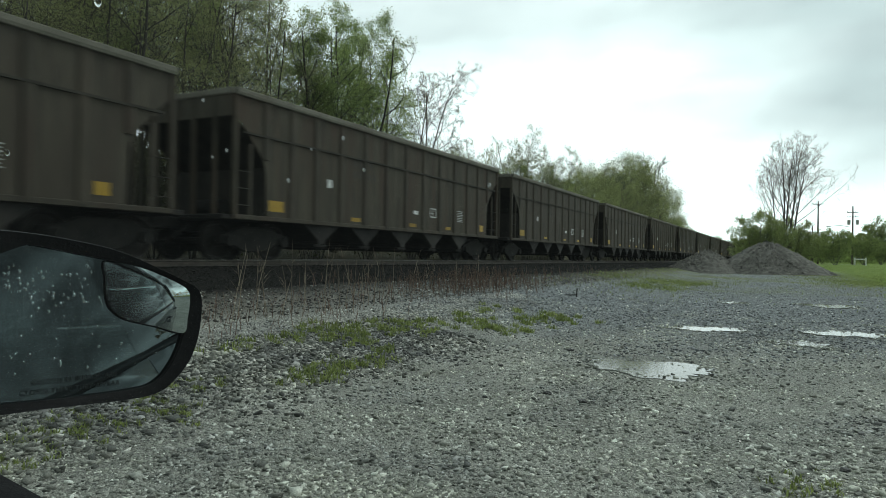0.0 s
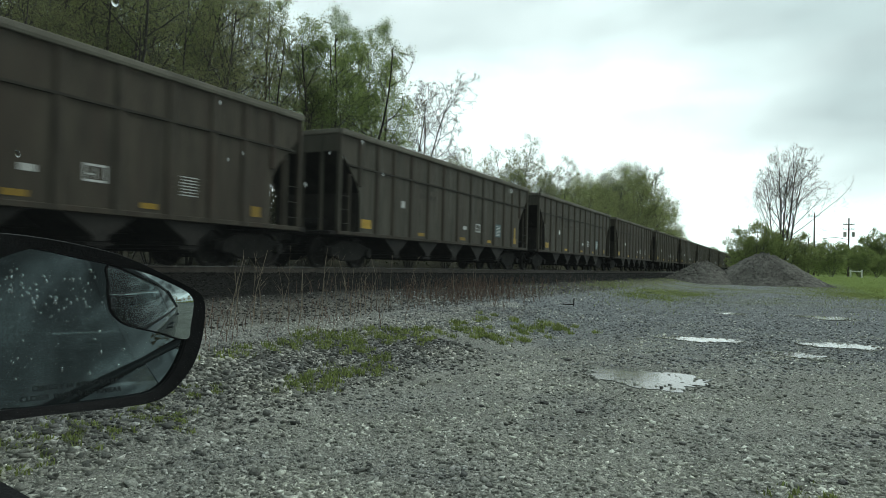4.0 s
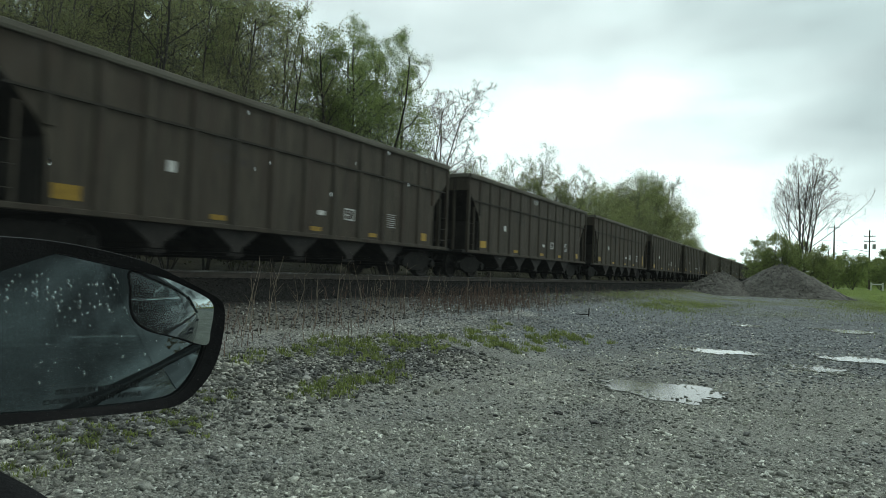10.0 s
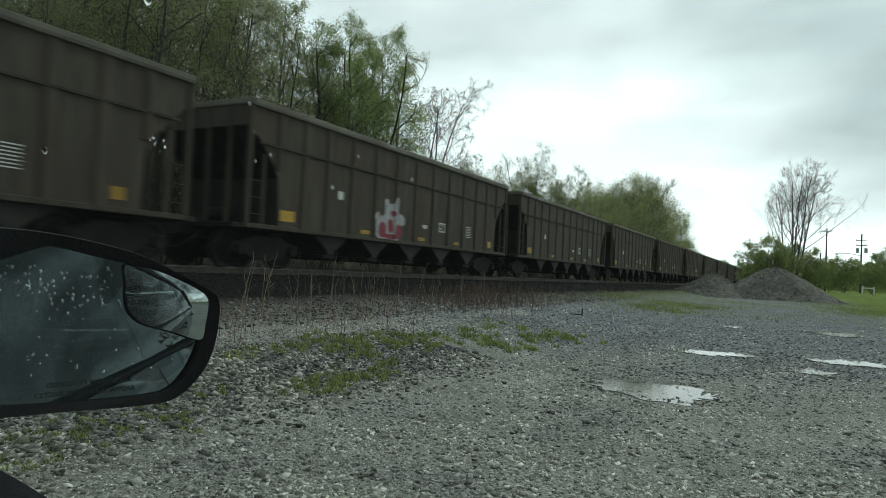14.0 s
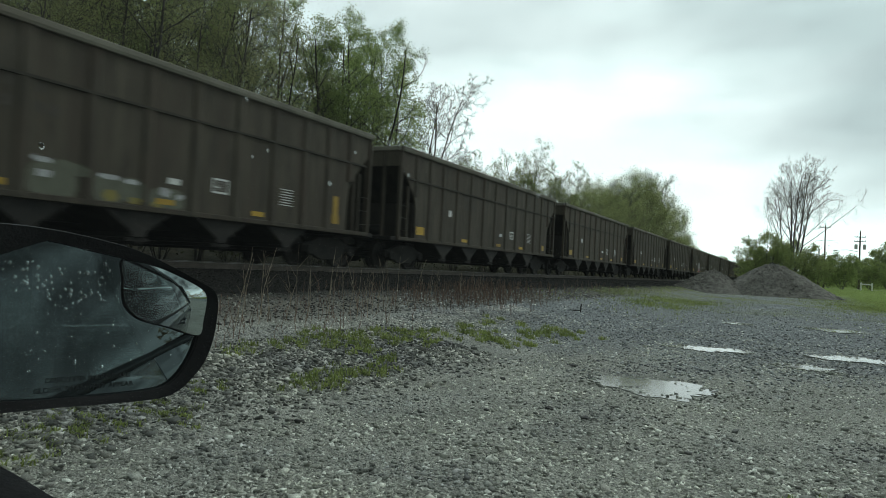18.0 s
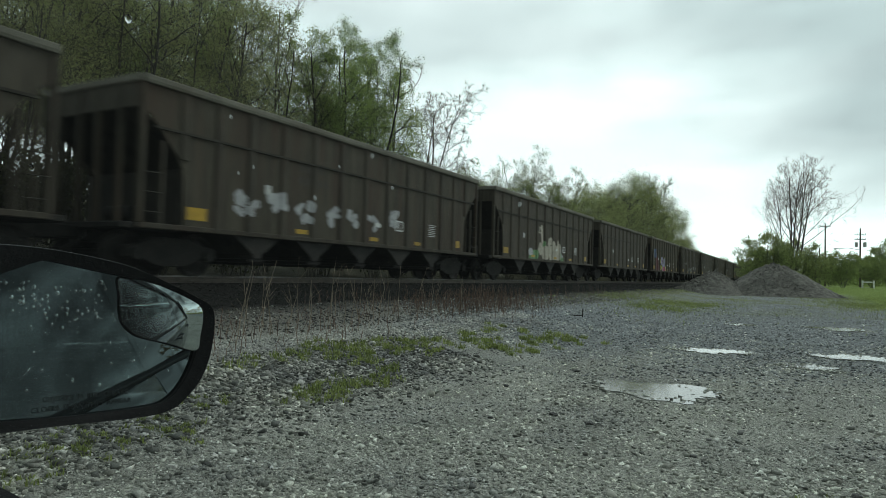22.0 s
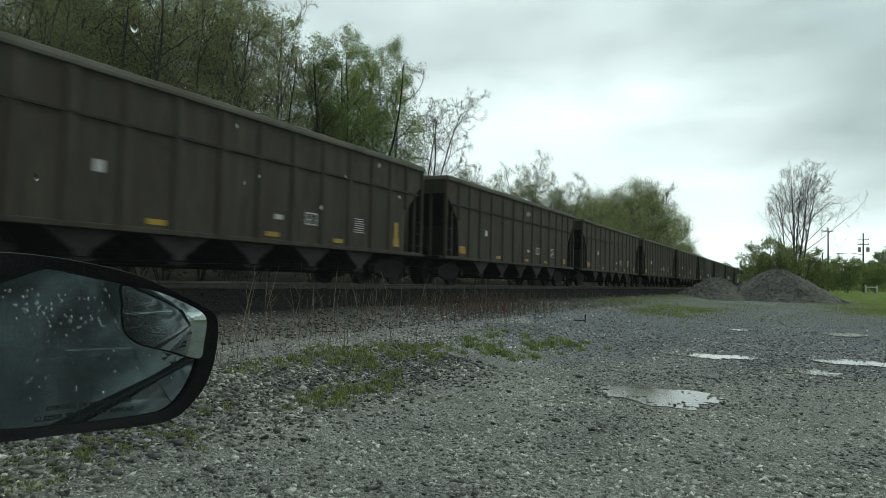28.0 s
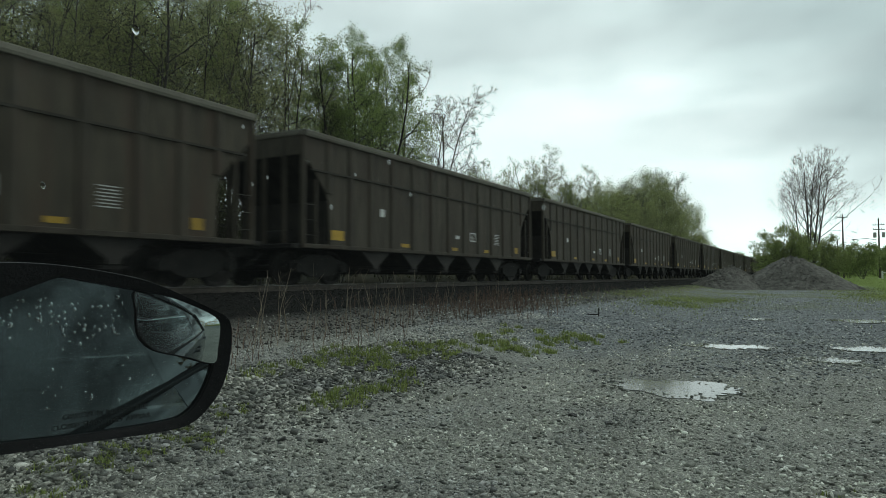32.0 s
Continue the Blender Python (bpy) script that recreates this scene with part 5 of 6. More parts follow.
for _i, (_x, _y, _h) in enumerate(((93.4, 27.0, 13.4), (103.0, 27.0, 13.3), (118.4, 28.0, 16.0), (127.7, 27.0, 19.9), (144.8, 27.0, 19.6), (160.6, 26.0, 16.5), (144.9, 33.0, 15.7), (210.2, 27.0, 8.9), (270.9, 30.0, 8.2), (347.8, 32.0, 10.2), (185.3, 27.0, 11.6), (97.8, 30.0, 11.1))):
    tree("distant_tree", _x, _y, T_FAR[_i % 2], "tall tree in soft yellow-green leaf far along the line", _h / 16, _i * 53, group=WOOD)
for _i, (_x, _y, _h) in enumerate(((131.0, 26.0, 21.0), (112.0, 27.0, 15.5), (101.0, 26.5, 14.0))):
    tree("bare_topped_tree", _x, _y, T_FARBARE[0], "tall tree with bare upper twigs far along the line", _h / 16, _i * 111, group=WOOD)
tree("tall_bare_tree", 80.2, 0.6, T_RIGHT, "tall bare tree with upswept branches behind the stone heap", 1.0, 0)
for _i, (_x, _y, _h) in enumerate(((75.0, 3.0, 6.0), (78.0, 2.6, 5.0), (82.0, 0.0, 5.6), (83.0, -1.6, 4.4), (79.0, 4.6, 3.0), (77.0, 1.6, 4.4), (98.0, -5.1, 4.7), (108.0, -9.0, 4.5), (104.0, -3.8, 3.0), (112.0, -11.4, 3.6))):
    tree("bush", _x, _y, (T_BUSH if _i < 6 else T_DARK)[_i % 2], "bright green leafing bush by the lot" if _i < 6 else "dark green bush at the edge of the field", _h / 5, _i * 91, "bush", "bushes by the lot")
for _i, (_x, _y, _h) in enumerate(((170.0, -5.6, 4.5), (180.0, -10.6, 3.5), (175.0, -14.6, 5.0), (165.0, -17.3, 7.7), (170.0, -21.4, 4.6), (170.0, -26.3, 5.8), (190.0, -2.5, 3.0), (200.0, 8.3, 6.7), (210.0, 13.2, 6.2), (160.0, -29.2, 6.0), (230.0, 17.8, 5.6))):
    tree("distant_bush", _x, _y, T_DARK[_i % 2], "low woodland thicket beyond the field", _h / 4.2, _i * 31, group="trees beyond the field")
for _i in range(44):
    tree("bush", -6 + _i * 1.75, 19.4 + (_i * 37 % 11) * 0.24, T_UNDER[_i % 2], "dull leafless undergrowth beyond the railway", 0.62 + (_i * 29 % 7) * 0.06, _i * 71, "bush",
         "undergrowth beyond the railway")

for _i in range(34):
    tree("bush", 71.5 + _i * 3.3, 19.8 + (_i * 37 % 11) * 0.3, T_UNDER[_i % 2], "dull leafless undergrowth beyond the railway", 0.5 + (_i * 29 % 7) * 0.04, _i * 71, "bush",
         "undergrowth beyond the railway")


def far_woods():
    """A continuous belt of woodland beyond the field and along the far line."""
    rng = np.random.default_rng(55)
    n = 46000
    x = np.concatenate([rng.uniform(140, 176, n), rng.uniform(95, 330, n // 2)])
    y = np.concatenate([rng.uniform(-110, -2, n) - np.maximum(0, 150 - x[:n]) * 0.3, rng.uniform(28, 40, n // 2)])
    top = np.concatenate([4.2 + 1.4 * np.sin(y[:n] * 0.21) + 1.1 * np.sin(y[:n] * 0.53 + 1), 5.0 + 2 * np.sin(x[n:] * 0.09)])
    z = ground_z(x, y) + top * rng.uniform(0, 1, len(x)) ** 0.7
    c = np.stack([x, y, z], -1)
    u = rng.normal(0, 1, c.shape)
    u /= np.linalg.norm(u, axis=1)[:, None]
    w = np.cross(u, rng.normal(0, 1, c.shape))
    w /= np.linalg.norm(w, axis=1)[:, None]
    s = rng.uniform(0.15, 0.45, len(x))[:, None]
    q = np.stack([c - u * s, c + w * s, c + u * s], 1).reshape(-1, 3)
    tagged(new("far_woods", fast_mesh("far_woods", q, np.arange(len(q)).reshape(-1, 3), M_WOODS)), "belt of green woodland beyond the field", "woods", kind="stuff")


far_woods()


def back_hedge():
    """A row of budding trees beyond the lot behind the car, seen only in the mirror."""
    rng = np.random.default_rng(56)
    n = 9000
    x, y = rng.uniform(-70, 90, n), rng.uniform(-78, -70, n)
    z = ground_z(x, y) + (5.5 + 1.5 * np.sin(x * 0.3) + np.sin(x * 0.83)) * rng.uniform(0, 1, n) ** 0.7
    c = np.stack([x, y, z], -1)
    u = rng.normal(0, 1, c.shape)
    w = np.cross(u, rng.normal(0, 1, c.shape))
    w /= np.linalg.norm(w, axis=1)[:, None]
    u /= np.linalg.norm(u, axis=1)[:, None]
    s = rng.uniform(0.2, 0.5, n)[:, None]
    q = np.stack([c - u * s, c + w * s, c + u * s], 1).reshape(-1, 3)
    tagged(new("budding_hedge", fast_mesh("budding_hedge", q, np.arange(len(q)).reshape(-1, 3), M_BUDS)), "row of russet budding trees beyond the lot", "woods", kind="stuff")


back_hedge()

# ---- stone heaps ----


def heap(cx, cy, rx, ry, h, seed, label):
    rng = np.random.default_rng(seed)
    n, rings = 96, 30
    vs = []
    ph = rng.uniform(0, 6.28, 6)
    for i in range(rings + 1):
        f = i / rings
        for k in range(n):
            a = 2 * math.pi * k / n
            edge = 1 + 0.08 * math.sin(2 * a + ph[0]) + 0.06 * math.sin(3 * a + ph[1]) + 0.04 * math.sin(7 * a + ph[2])
            x, y = cx + rx * f * edge * math.cos(a), cy + ry * f * edge * math.sin(a)
            g = float(ground_z(np.array([x]), np.array([y]))[0])
            hump = (1 - f) ** 1.05 * (1 - 0.13 * math.exp(-(f / 0.2) ** 2)) + 0.02 * math.sin(9 * a + 14 * f + ph[3]) * f * (1 - f) * 2
            vs.append((x, y, g - 0.05 + h * hump + 0.08 * rng.normal() * (1 - f * 0.7)))
    i = np.arange((rings + 1) * n).reshape(rings + 1, n)
    f = np.stack([i[:-1], np.roll(i[:-1], -1, 1), np.roll(i[1:], -1, 1), i[1:]], -1).reshape(-1, 4)
    ob = tagged(new("stone_heap", fast_mesh("stone_heap", np.array(vs), f, M_PILE)), label, "gravel heap", "stone heaps")
    m = 2600
    q = np.sqrt(rng.uniform(0, 1, m))
    a = rng.uniform(0, 6.283, m)
    x, y = cx + rx * q * np.cos(a), cy + ry * q * np.sin(a)
    hz = ground_z(x, y) - 0.05 + h * (1 - q) ** 1.05 * (1 - 0.13 * np.exp(-(q / 0.2) ** 2))
    st = stones("heap_stones", x, y, rng.uniform(0.04, 0.11, m), M_HEAPSTONE, "", seed + 1, 0.3, hz)
    for key in ("category",):
        del st[key]
    st.parent = ob
    return ob


M_HEAPSTONE = mat("heap_stone", (0.10, 0.095, 0.085), (0.20, 0.19, 0.17), 4, 0.9, 0, 0.3, 30, rand=0.55, island=True)
heap(54.0, 1.6, 4.4, 4.3, 2.75, 31, "tall heap of crushed grey stone")
heap(52.5, 5.4, 3.2, 2.9, 1.95, 32, "lower heap of crushed grey stone")
heap(53.0, -0.9, 2.2, 2.3, 1.0, 33, "low spreading tail of the stone heap")

# ---- poles, field, bridge ----


def utility_pole(x, y, top, arms, transformer, label):
    z = float(ground_z(np.array([x]), np.array([y]))[0])
    p = empty("utility_pole", pose(x, y, z), label, "utility pole", "poles by the road")
    h = top - z
    part("shaft", Geo().tube([(0, 0, -0.3), (0, 0, h)], [0.15, 0.09], 10), M_POLE, p, "weathered wooden shaft")
    for dz in arms:
        part("crossarm", Geo().box(-0.05, -0.75, h - dz - 0.05, 0.05, 0.75, h - dz + 0.05), M_POLE, p, bevel=0.01)
        for k in (-0.68, -0.34, 0.34, 0.68):
            g = Geo().lathe([(0.0, 0.06), (0.05, 0.06), (0.03, 0.12), (0.06, 0.15), (0.04, 0.22), (0.0, 0.23)], pose(0, k, h - dz), 8)
            part("insulator", g, M_GREYMETAL, p)
    if transformer:
        for k in (-0.6, 0.5):
            g = Geo().lathe([(0.0, 0), (0.23, 0.02), (0.23, 0.72), (0.19, 0.78), (0.0, 0.8)], pose(0.1, k, h - 2.9), 14)
            part("transformer", g, M_CONCRETE, p, "pale grey transformer can", smooth=True)
        g = Geo().tube([(0, 0, h - 3.3), (-0.2, 1.6, h - 3.0), (-0.3, 3.0, h - 3.1)], 0.045, 6)
        part("lamp_arm", g, M_GREYMETAL, p)
        part("lamp_head", Geo().box(-0.45, 2.9, h - 3.2, -0.15, 3.5, h - 3.05), M_GREYMETAL, p, "street light head", 0.03)
    return p


utility_pole(117.6, -8.3, 9.9, (1.0, 1.7), True, "wooden utility pole with grey transformers and street light")
utility_pole(120.9, -3.8, 11.0, (0.5,), False, "tall wooden utility pole with one crossarm")
utility_pole(124.0, -3.1, 7.2, (), False, "short plain wooden pole")


def build_gate():
    x, y = 101.0, -8.0
    z = float(ground_z(np.array([x]), np.array([y]))[0])
    g = empty("white_frame", pose(x, y, z, 0, 0, 80), "small white painted wooden frame in the field", "frame")
    for k in (-0.62, 0.62):
        part("upright", Geo().box(k - 0.09, -0.09, -0.1, k + 0.09, 0.09, 0.98), M_WHITEPAINT, g, bevel=0.01)
    part("bar", Geo().box(-0.72, -0.095, 0.68, 0.72, 0.095, 0.84), M_WHITEPAINT, g, bevel=0.01)


build_gate()


def build_road():
    vs, fs = [], []
    for i in range(40):
        y = -120 + i * 3.2
        for x in (106, 110):
            vs.append((x, y, float(ground_z(np.array([x]), np.array([y]))[0]) + 0.03))
    for i in range(39):
        fs.append((2 * i, 2 * i + 1, 2 * i + 3, 2 * i + 2))
    tagged(new("road", fast_mesh("road", np.array(vs), np.array(fs), M_CONCRETE)), "pale paved road across the field", kind="structure")


build_road()


def build_bridge():
    b = empty("road_bridge", pose(400, 14, 1.0), "pale concrete road bridge over the line far away", "bridge")
    part("deck", Geo().box(-4, -45, 5.2, 4, 60, 6.2), M_CONCRETE, b, bevel=0.05)
    part("parapet", Geo().box(-4.1, -45, 6.2, -3.8, 60, 7.2), M_CONCRETE, b, bevel=0.03)
    for y in (-30, -9, 12, 40):
        part("pier", Geo().box(-3, y - 0.6, -1, 3, y + 0.6, 5.2), M_CONCRETE, b, bevel=0.05)


build_bridge()

# ---- grass and weeds ----


def blades(rng, x, y, height, width, bend, z=None):
    """Vertices of bent blades, two triangles each."""
    n = len(x)
    z = ground_z(x, y) if z is None else z
    a = rng.uniform(0, 6.283, n)
    dx, dy = np.cos(a), np.sin(a)
    b = bend * rng.uniform(0.2, 1.0, n)
    w = width * rng.uniform(0.6, 1.3, n)
    p0 = np.stack([x - dy * w, y + dx * w, z - 0.01], -1)
    p1 = np.stack([x + dy * w, y - dx * w, z - 0.01], -1)
    p2 = np.stack([x + dx * b * 0.4 * height + dy * w * 0.7, y + dy * b * 0.4 * height - dx * w * 0.7, z + height * 0.6], -1)
    p3 = np.stack([x + dx * b * 0.4 * height - dy * w * 0.7, y + dy * b * 0.4 * height + dx * w * 0.7, z + height * 0.6], -1)
    p4 = np.stack([x + dx * b * height, y + dy * b * height, z + height * (1 - 0.25 * b)], -1)
    v = np.stack([p0, p1, p2, p3, p4], 1).reshape(-1, 3)
    k = (np.arange(n) * 5)[:, None]
    f = np.concatenate([k + np.array([[0, 1, 2]]), k + np.array([[0, 2, 3]]), k + np.array([[3, 2, 4]])])
    return v, f


def build_tufts():
    spots = [
        (6.80, 5.38), (6.42, 4.87), (5.83, 5.15), (7.28, 5.17), (6.73, 4.66), (7.74, 4.92), (7.90, 4.66), (8.61, 4.90), (11.64, 4.92),
        (10.21, 4.72), (9.78, 4.04), (11.05, 4.17), (9.55, 4.22), (4.74, 4.02), (5.01, 3.95), (5.22, 4.02), (5.52, 4.11), (5.83, 4.07),
        (6.00, 4.01), (3.91, 4.27), (4.87, 5.18), (6.61, 4.15), (12.18, 3.63), (6.34, 5.28), (6.85, 5.06),
        (7.32, 4.84), (4.95, 4.04), (9.32, 4.57), (4.22, -0.13), (4.08, 0.01), (3.11, 3.99), (3.27, 3.90), (2.75, 4.26),
        (2.39, 4.09), (2.59, 3.93), (2.13, 3.80), (3.31, 4.13), (2.75, 3.99), (12.09, 4.23), (8.05, 4.89)]
    for i, (x, y) in enumerate(spots):
        r = min(0.4, 0.033 * math.hypot(x, y))
        rng = np.random.default_rng(400 + i)
        n = int((200 if x > 4.4 else 340) * (r / 0.25) ** 2)
        cl = rng.normal(0, 1, (9, 2)) * np.array([r * 0.8, r * 0.6])
        pick = rng.integers(0, 9, n)
        px, py = cl[pick, 0] + rng.normal(0, r * 0.13, n), cl[pick, 1] + rng.normal(0, r * 0.11, n)
        v, f = blades(rng, px + x, py + y, rng.uniform(0.02, 0.10, n) * (0.7 + r if x > 4.4 else 0.55), 0.0065 if x > 4.4 else 0.005, 1.4)
        base = float(ground_z(np.array([x]), np.array([y]))[0])
        v = v - np.array([x, y, base])
        ob = new("grass_tuft", fast_mesh("grass_tuft", v, f, M_GRASS))
        ob.location = (x, y, base)
        tagged(ob, "low yellow-green weed tuft growing in the gravel", "grass", "weed tufts in the gravel")


build_tufts()


def build_grass():
    rng = np.random.default_rng(77)
    xs, ys = [], []
    for cx, cy, sx, sy, n in ((25.6, 5.1, 0.9, 0.3, 700), (30.1, 5.2, 1.2, 0.4, 900), (32.3, 4.5, 1.2, 0.4, 900), (32.0, 3.8, 0.8, 0.3, 600), (26.6, 4.2, 0.7, 0.3, 500), (29.1, 6.8, 2.0, 0.4, 900), (40.1, -2.9, 1.5, 0.8, 1800), (37.4, -3.5, 1.2, 0.7, 1600),
                             (27, 5.0, 4.0, 0.8, 1500), (33, 3.2, 6, 1.0, 1500), (44, -2.5, 8, 1.6, 5000), (46, -5.5, 10, 2.0, 6000), (70, -8, 14, 4, 7000), (40, 7.0, 10, 0.6, 2500)):
        xs.append(rng.normal(cx, sx, n))
        ys.append(rng.normal(cy, sy, n))
    x, y = np.concatenate(xs), np.concatenate(ys)
    k = (y < 8) & (x > 18)
    x, y = x[k], y[k]
    v, f = blades(rng, x, y, rng.uniform(0.03, 0.10, len(x)), 0.008, 1.2)
    tagged(new("grass", fast_mesh("grass", v, f, M_GRASS)), "patchy green grass along the far side of the lot", "grass", kind="stuff")


build_grass()


def build_weeds(tall, material, label):
    """Dead stalks along the foot of the bank."""
    rng = np.random.default_rng(89 if tall else 88)
    g_v, g_f, off = [], [], 0
    x = np.concatenate([rng.uniform(4.5, 9, 90), rng.normal(14.5, 2.2, 520).clip(9.5, 26), rng.uniform(9, 30, 160)] if not tall else [rng.uniform(5.6, 9.5, 24), rng.uniform(9.5, 16, 20)])
    y = np.concatenate([rng.normal(6.0, 0.45, 90), rng.normal(6.75, 0.45, 520), rng.uniform(6.5, 8.2, 160)] if not tall else [rng.normal(6.3, 0.4, 24), rng.normal(6.9, 0.4, 20)])
    h = np.concatenate([rng.uniform(0.12, 0.38, 90), rng.uniform(0.18, 0.5, 520), rng.uniform(0.15, 0.4, 160)] if not tall else [rng.uniform(0.45, 1.1, 24), rng.uniform(0.5, 0.9, 20)])
    z = ground_z(x, y)
    for i in range(len(x)):
        lean = rng.normal(0, 0.12, 2)
        p0 = np.array([x[i], y[i], z[i] - 0.03])
        p2 = p0 + np.array([lean[0] * h[i], lean[1] * h[i], h[i]])
        p1 = (p0 + p2) / 2 + np.array([*rng.normal(0, 0.03, 2), 0])
        stems = [(p0, p1, p2, 0.0055)]
        for _ in range(int(rng.integers(1, 5))):
            f = rng.uniform(0.35, 0.95)
            q = p0 + (p2 - p0) * f
            a = rng.uniform(0, 6.283)
            d = np.array([math.cos(a), math.sin(a), rng.uniform(0.6, 1.6)])
            d /= np.linalg.norm(d)
            e = q + d * h[i] * rng.uniform(0.12, 0.35)
            stems.append((q, (q + e) / 2, e, 0.003))
        for a, b, c, r in stems:
            for k, p in enumerate((a, b, c)):
                rr = r * (1 - 0.3 * k)
                for t in (0, 2.094, 4.189):
                    g_v.append(p + np.array([math.cos(t) * rr, math.sin(t) * rr, 0]))
            for k in (0, 3):
                for t in range(3):
                    g_f.append((off + k + t, off + k + (t + 1) % 3, off + k + 3 + (t + 1) % 3, off + k + 3 + t))
            off += 9
    tagged(new("dry_weeds", fast_mesh("dry_weeds", np.array(g_v), np.array(g_f), material)), label, "weeds", kind="stuff")


build_weeds(False, M_WEED, "dead brown weed stalks along the foot of the bank")
build_weeds(True, M_STALK, "tall pale dead stalks before the bank")


def build_rod():
    g = Geo().tube([(0, 0, 0.0), (0.02, 0, 0.22)], 0.015, 6).tube([(0.02, 0, 0.05), (-0.1, 0.45, 0.03)], 0.015, 6)
    ob = part("bent_rod", g, M_DARK)
    ob.location = (17.0, 5.0, float(ground_z(np.array([17.0]), np.array([5.0]))[0]))
    tagged(ob, "dark bent metal rod sticking out of the gravel", "rod")


build_rod()


def build_rocks():
    for i, (x, y, s) in enumerate(((5.5, 1.55, 0.09), (5.66, 1.92, 0.085), (5.25, 2.35, 0.06), (6.9, 2.9, 0.08), (8.6, 2.6, 0.1), (4.6, -0.3, 0.07))):
        rng = np.random.default_rng(900 + i)
        bm = bmesh.new()
        bmesh.ops.create_icosphere(bm, subdivisions=2, radius=0.5)
        for v in bm.verts:
            v.co *= 0.8 + 0.35 * noise.noise(v.co * 3 + Vector((i * 7.1, 0, 0)))
            v.co.z *= 0.5
        me = bpy.data.meshes.new("dark_rock")
        bm.to_mesh(me)
        bm.free()
        me.materials.append(M_ROCK)
        ob = new("dark_rock", me)
        ob.matrix_basis = pose(x, y, float(ground_z(np.array([x]), np.array([y]))[0]) + s * 0.12, 0, 0, rng.uniform(0, 360))
        ob.scale = (s * 1.3, s, s)
        tagged(ob, "dark wet lump of rock lying on the gravel", "rock", "dark rocks on the lot")


build_rocks()

# ---- the car from which one looks ----


def loft(g, stations):
    """Joins closed outlines of equal length into a solid."""
    n = len(stations[0])
    vs = [Vector(p) for s in stations for p in s]
    fs = [tuple(range(n - 1, -1, -1)), tuple(range((len(stations) - 1) * n, len(stations) * n))]
    for i in range(len(stations) - 1):
        for k in range(n):
            a, b = i * n + k, i * n + (k + 1) % n
            fs.append((a, b, b + n, a + n))
    return g.add(vs, fs)


BELT, CAR_MID = 1.072, -0.44


def flank(y, belt_x, belt_z=BELT, s=1):
    """Closed section of the body side: outer skin, sill, inner trim."""
    out = [(0.0, 0.0), (0.035, -0.06), (0.075, -0.18), (0.095, -0.33), (0.085, -0.52), (0.075, -0.66), (0.03, -0.80), (-0.04, -0.86),
           (-0.07, -0.80), (-0.03, -0.6), (-0.02, -0.3), (-0.05, -0.12), (-0.06, -0.02)]
    xs = [(belt_x + a, belt_z + b) for a, b in out]
    return [((x if s > 0 else 2 * CAR_MID - x), y, z) for x, z in xs]


def outline(points, n=6):
    """Smooth closed curve through the points."""
    out = []
    m = len(points)
    for i in range(m):
        p0, p1, p2, p3 = (Vector(points[(i + k) % m]) for k in (-1, 0, 1, 2))
        for j in range(n):
            t = j / n
            out.append(0.5 * (2 * p1 + (p2 - p0) * t + (2 * p0 - 5 * p1 + 4 * p2 - p3) * t * t + (3 * p1 - p0 - 3 * p2 + p3) * t ** 3))
    return [(p[0], p[1]) for p in out]


def drop_mesh(g, m, r, flat=0.55):
    """A flattened bead of water."""
    n, rings = 10, 4
    vs, fs = [], []
    for i in range(rings):
        e = (math.pi / 2) * i / rings
        for k in range(n):
            a = 2 * math.pi * k / n
            vs.append(m @ Vector((r * math.cos(e) * math.cos(a), r * math.cos(e) * math.sin(a) * 1.15, r * flat * math.sin(e))))
    vs.append(m @ Vector((0, 0, r * flat)))
    for i in range(rings - 1):
        for k in range(n):
            a, b = i * n + k, i * n + (k + 1) % n
            fs.append((a, b, b + n, a + n))
    for k in range(n):
        fs.append(((rings - 1) * n + k, (rings - 1) * n + (k + 1) % n, rings * n))
    fs.append(tuple(range(n - 1, -1, -1)))
    g.add(vs, fs)


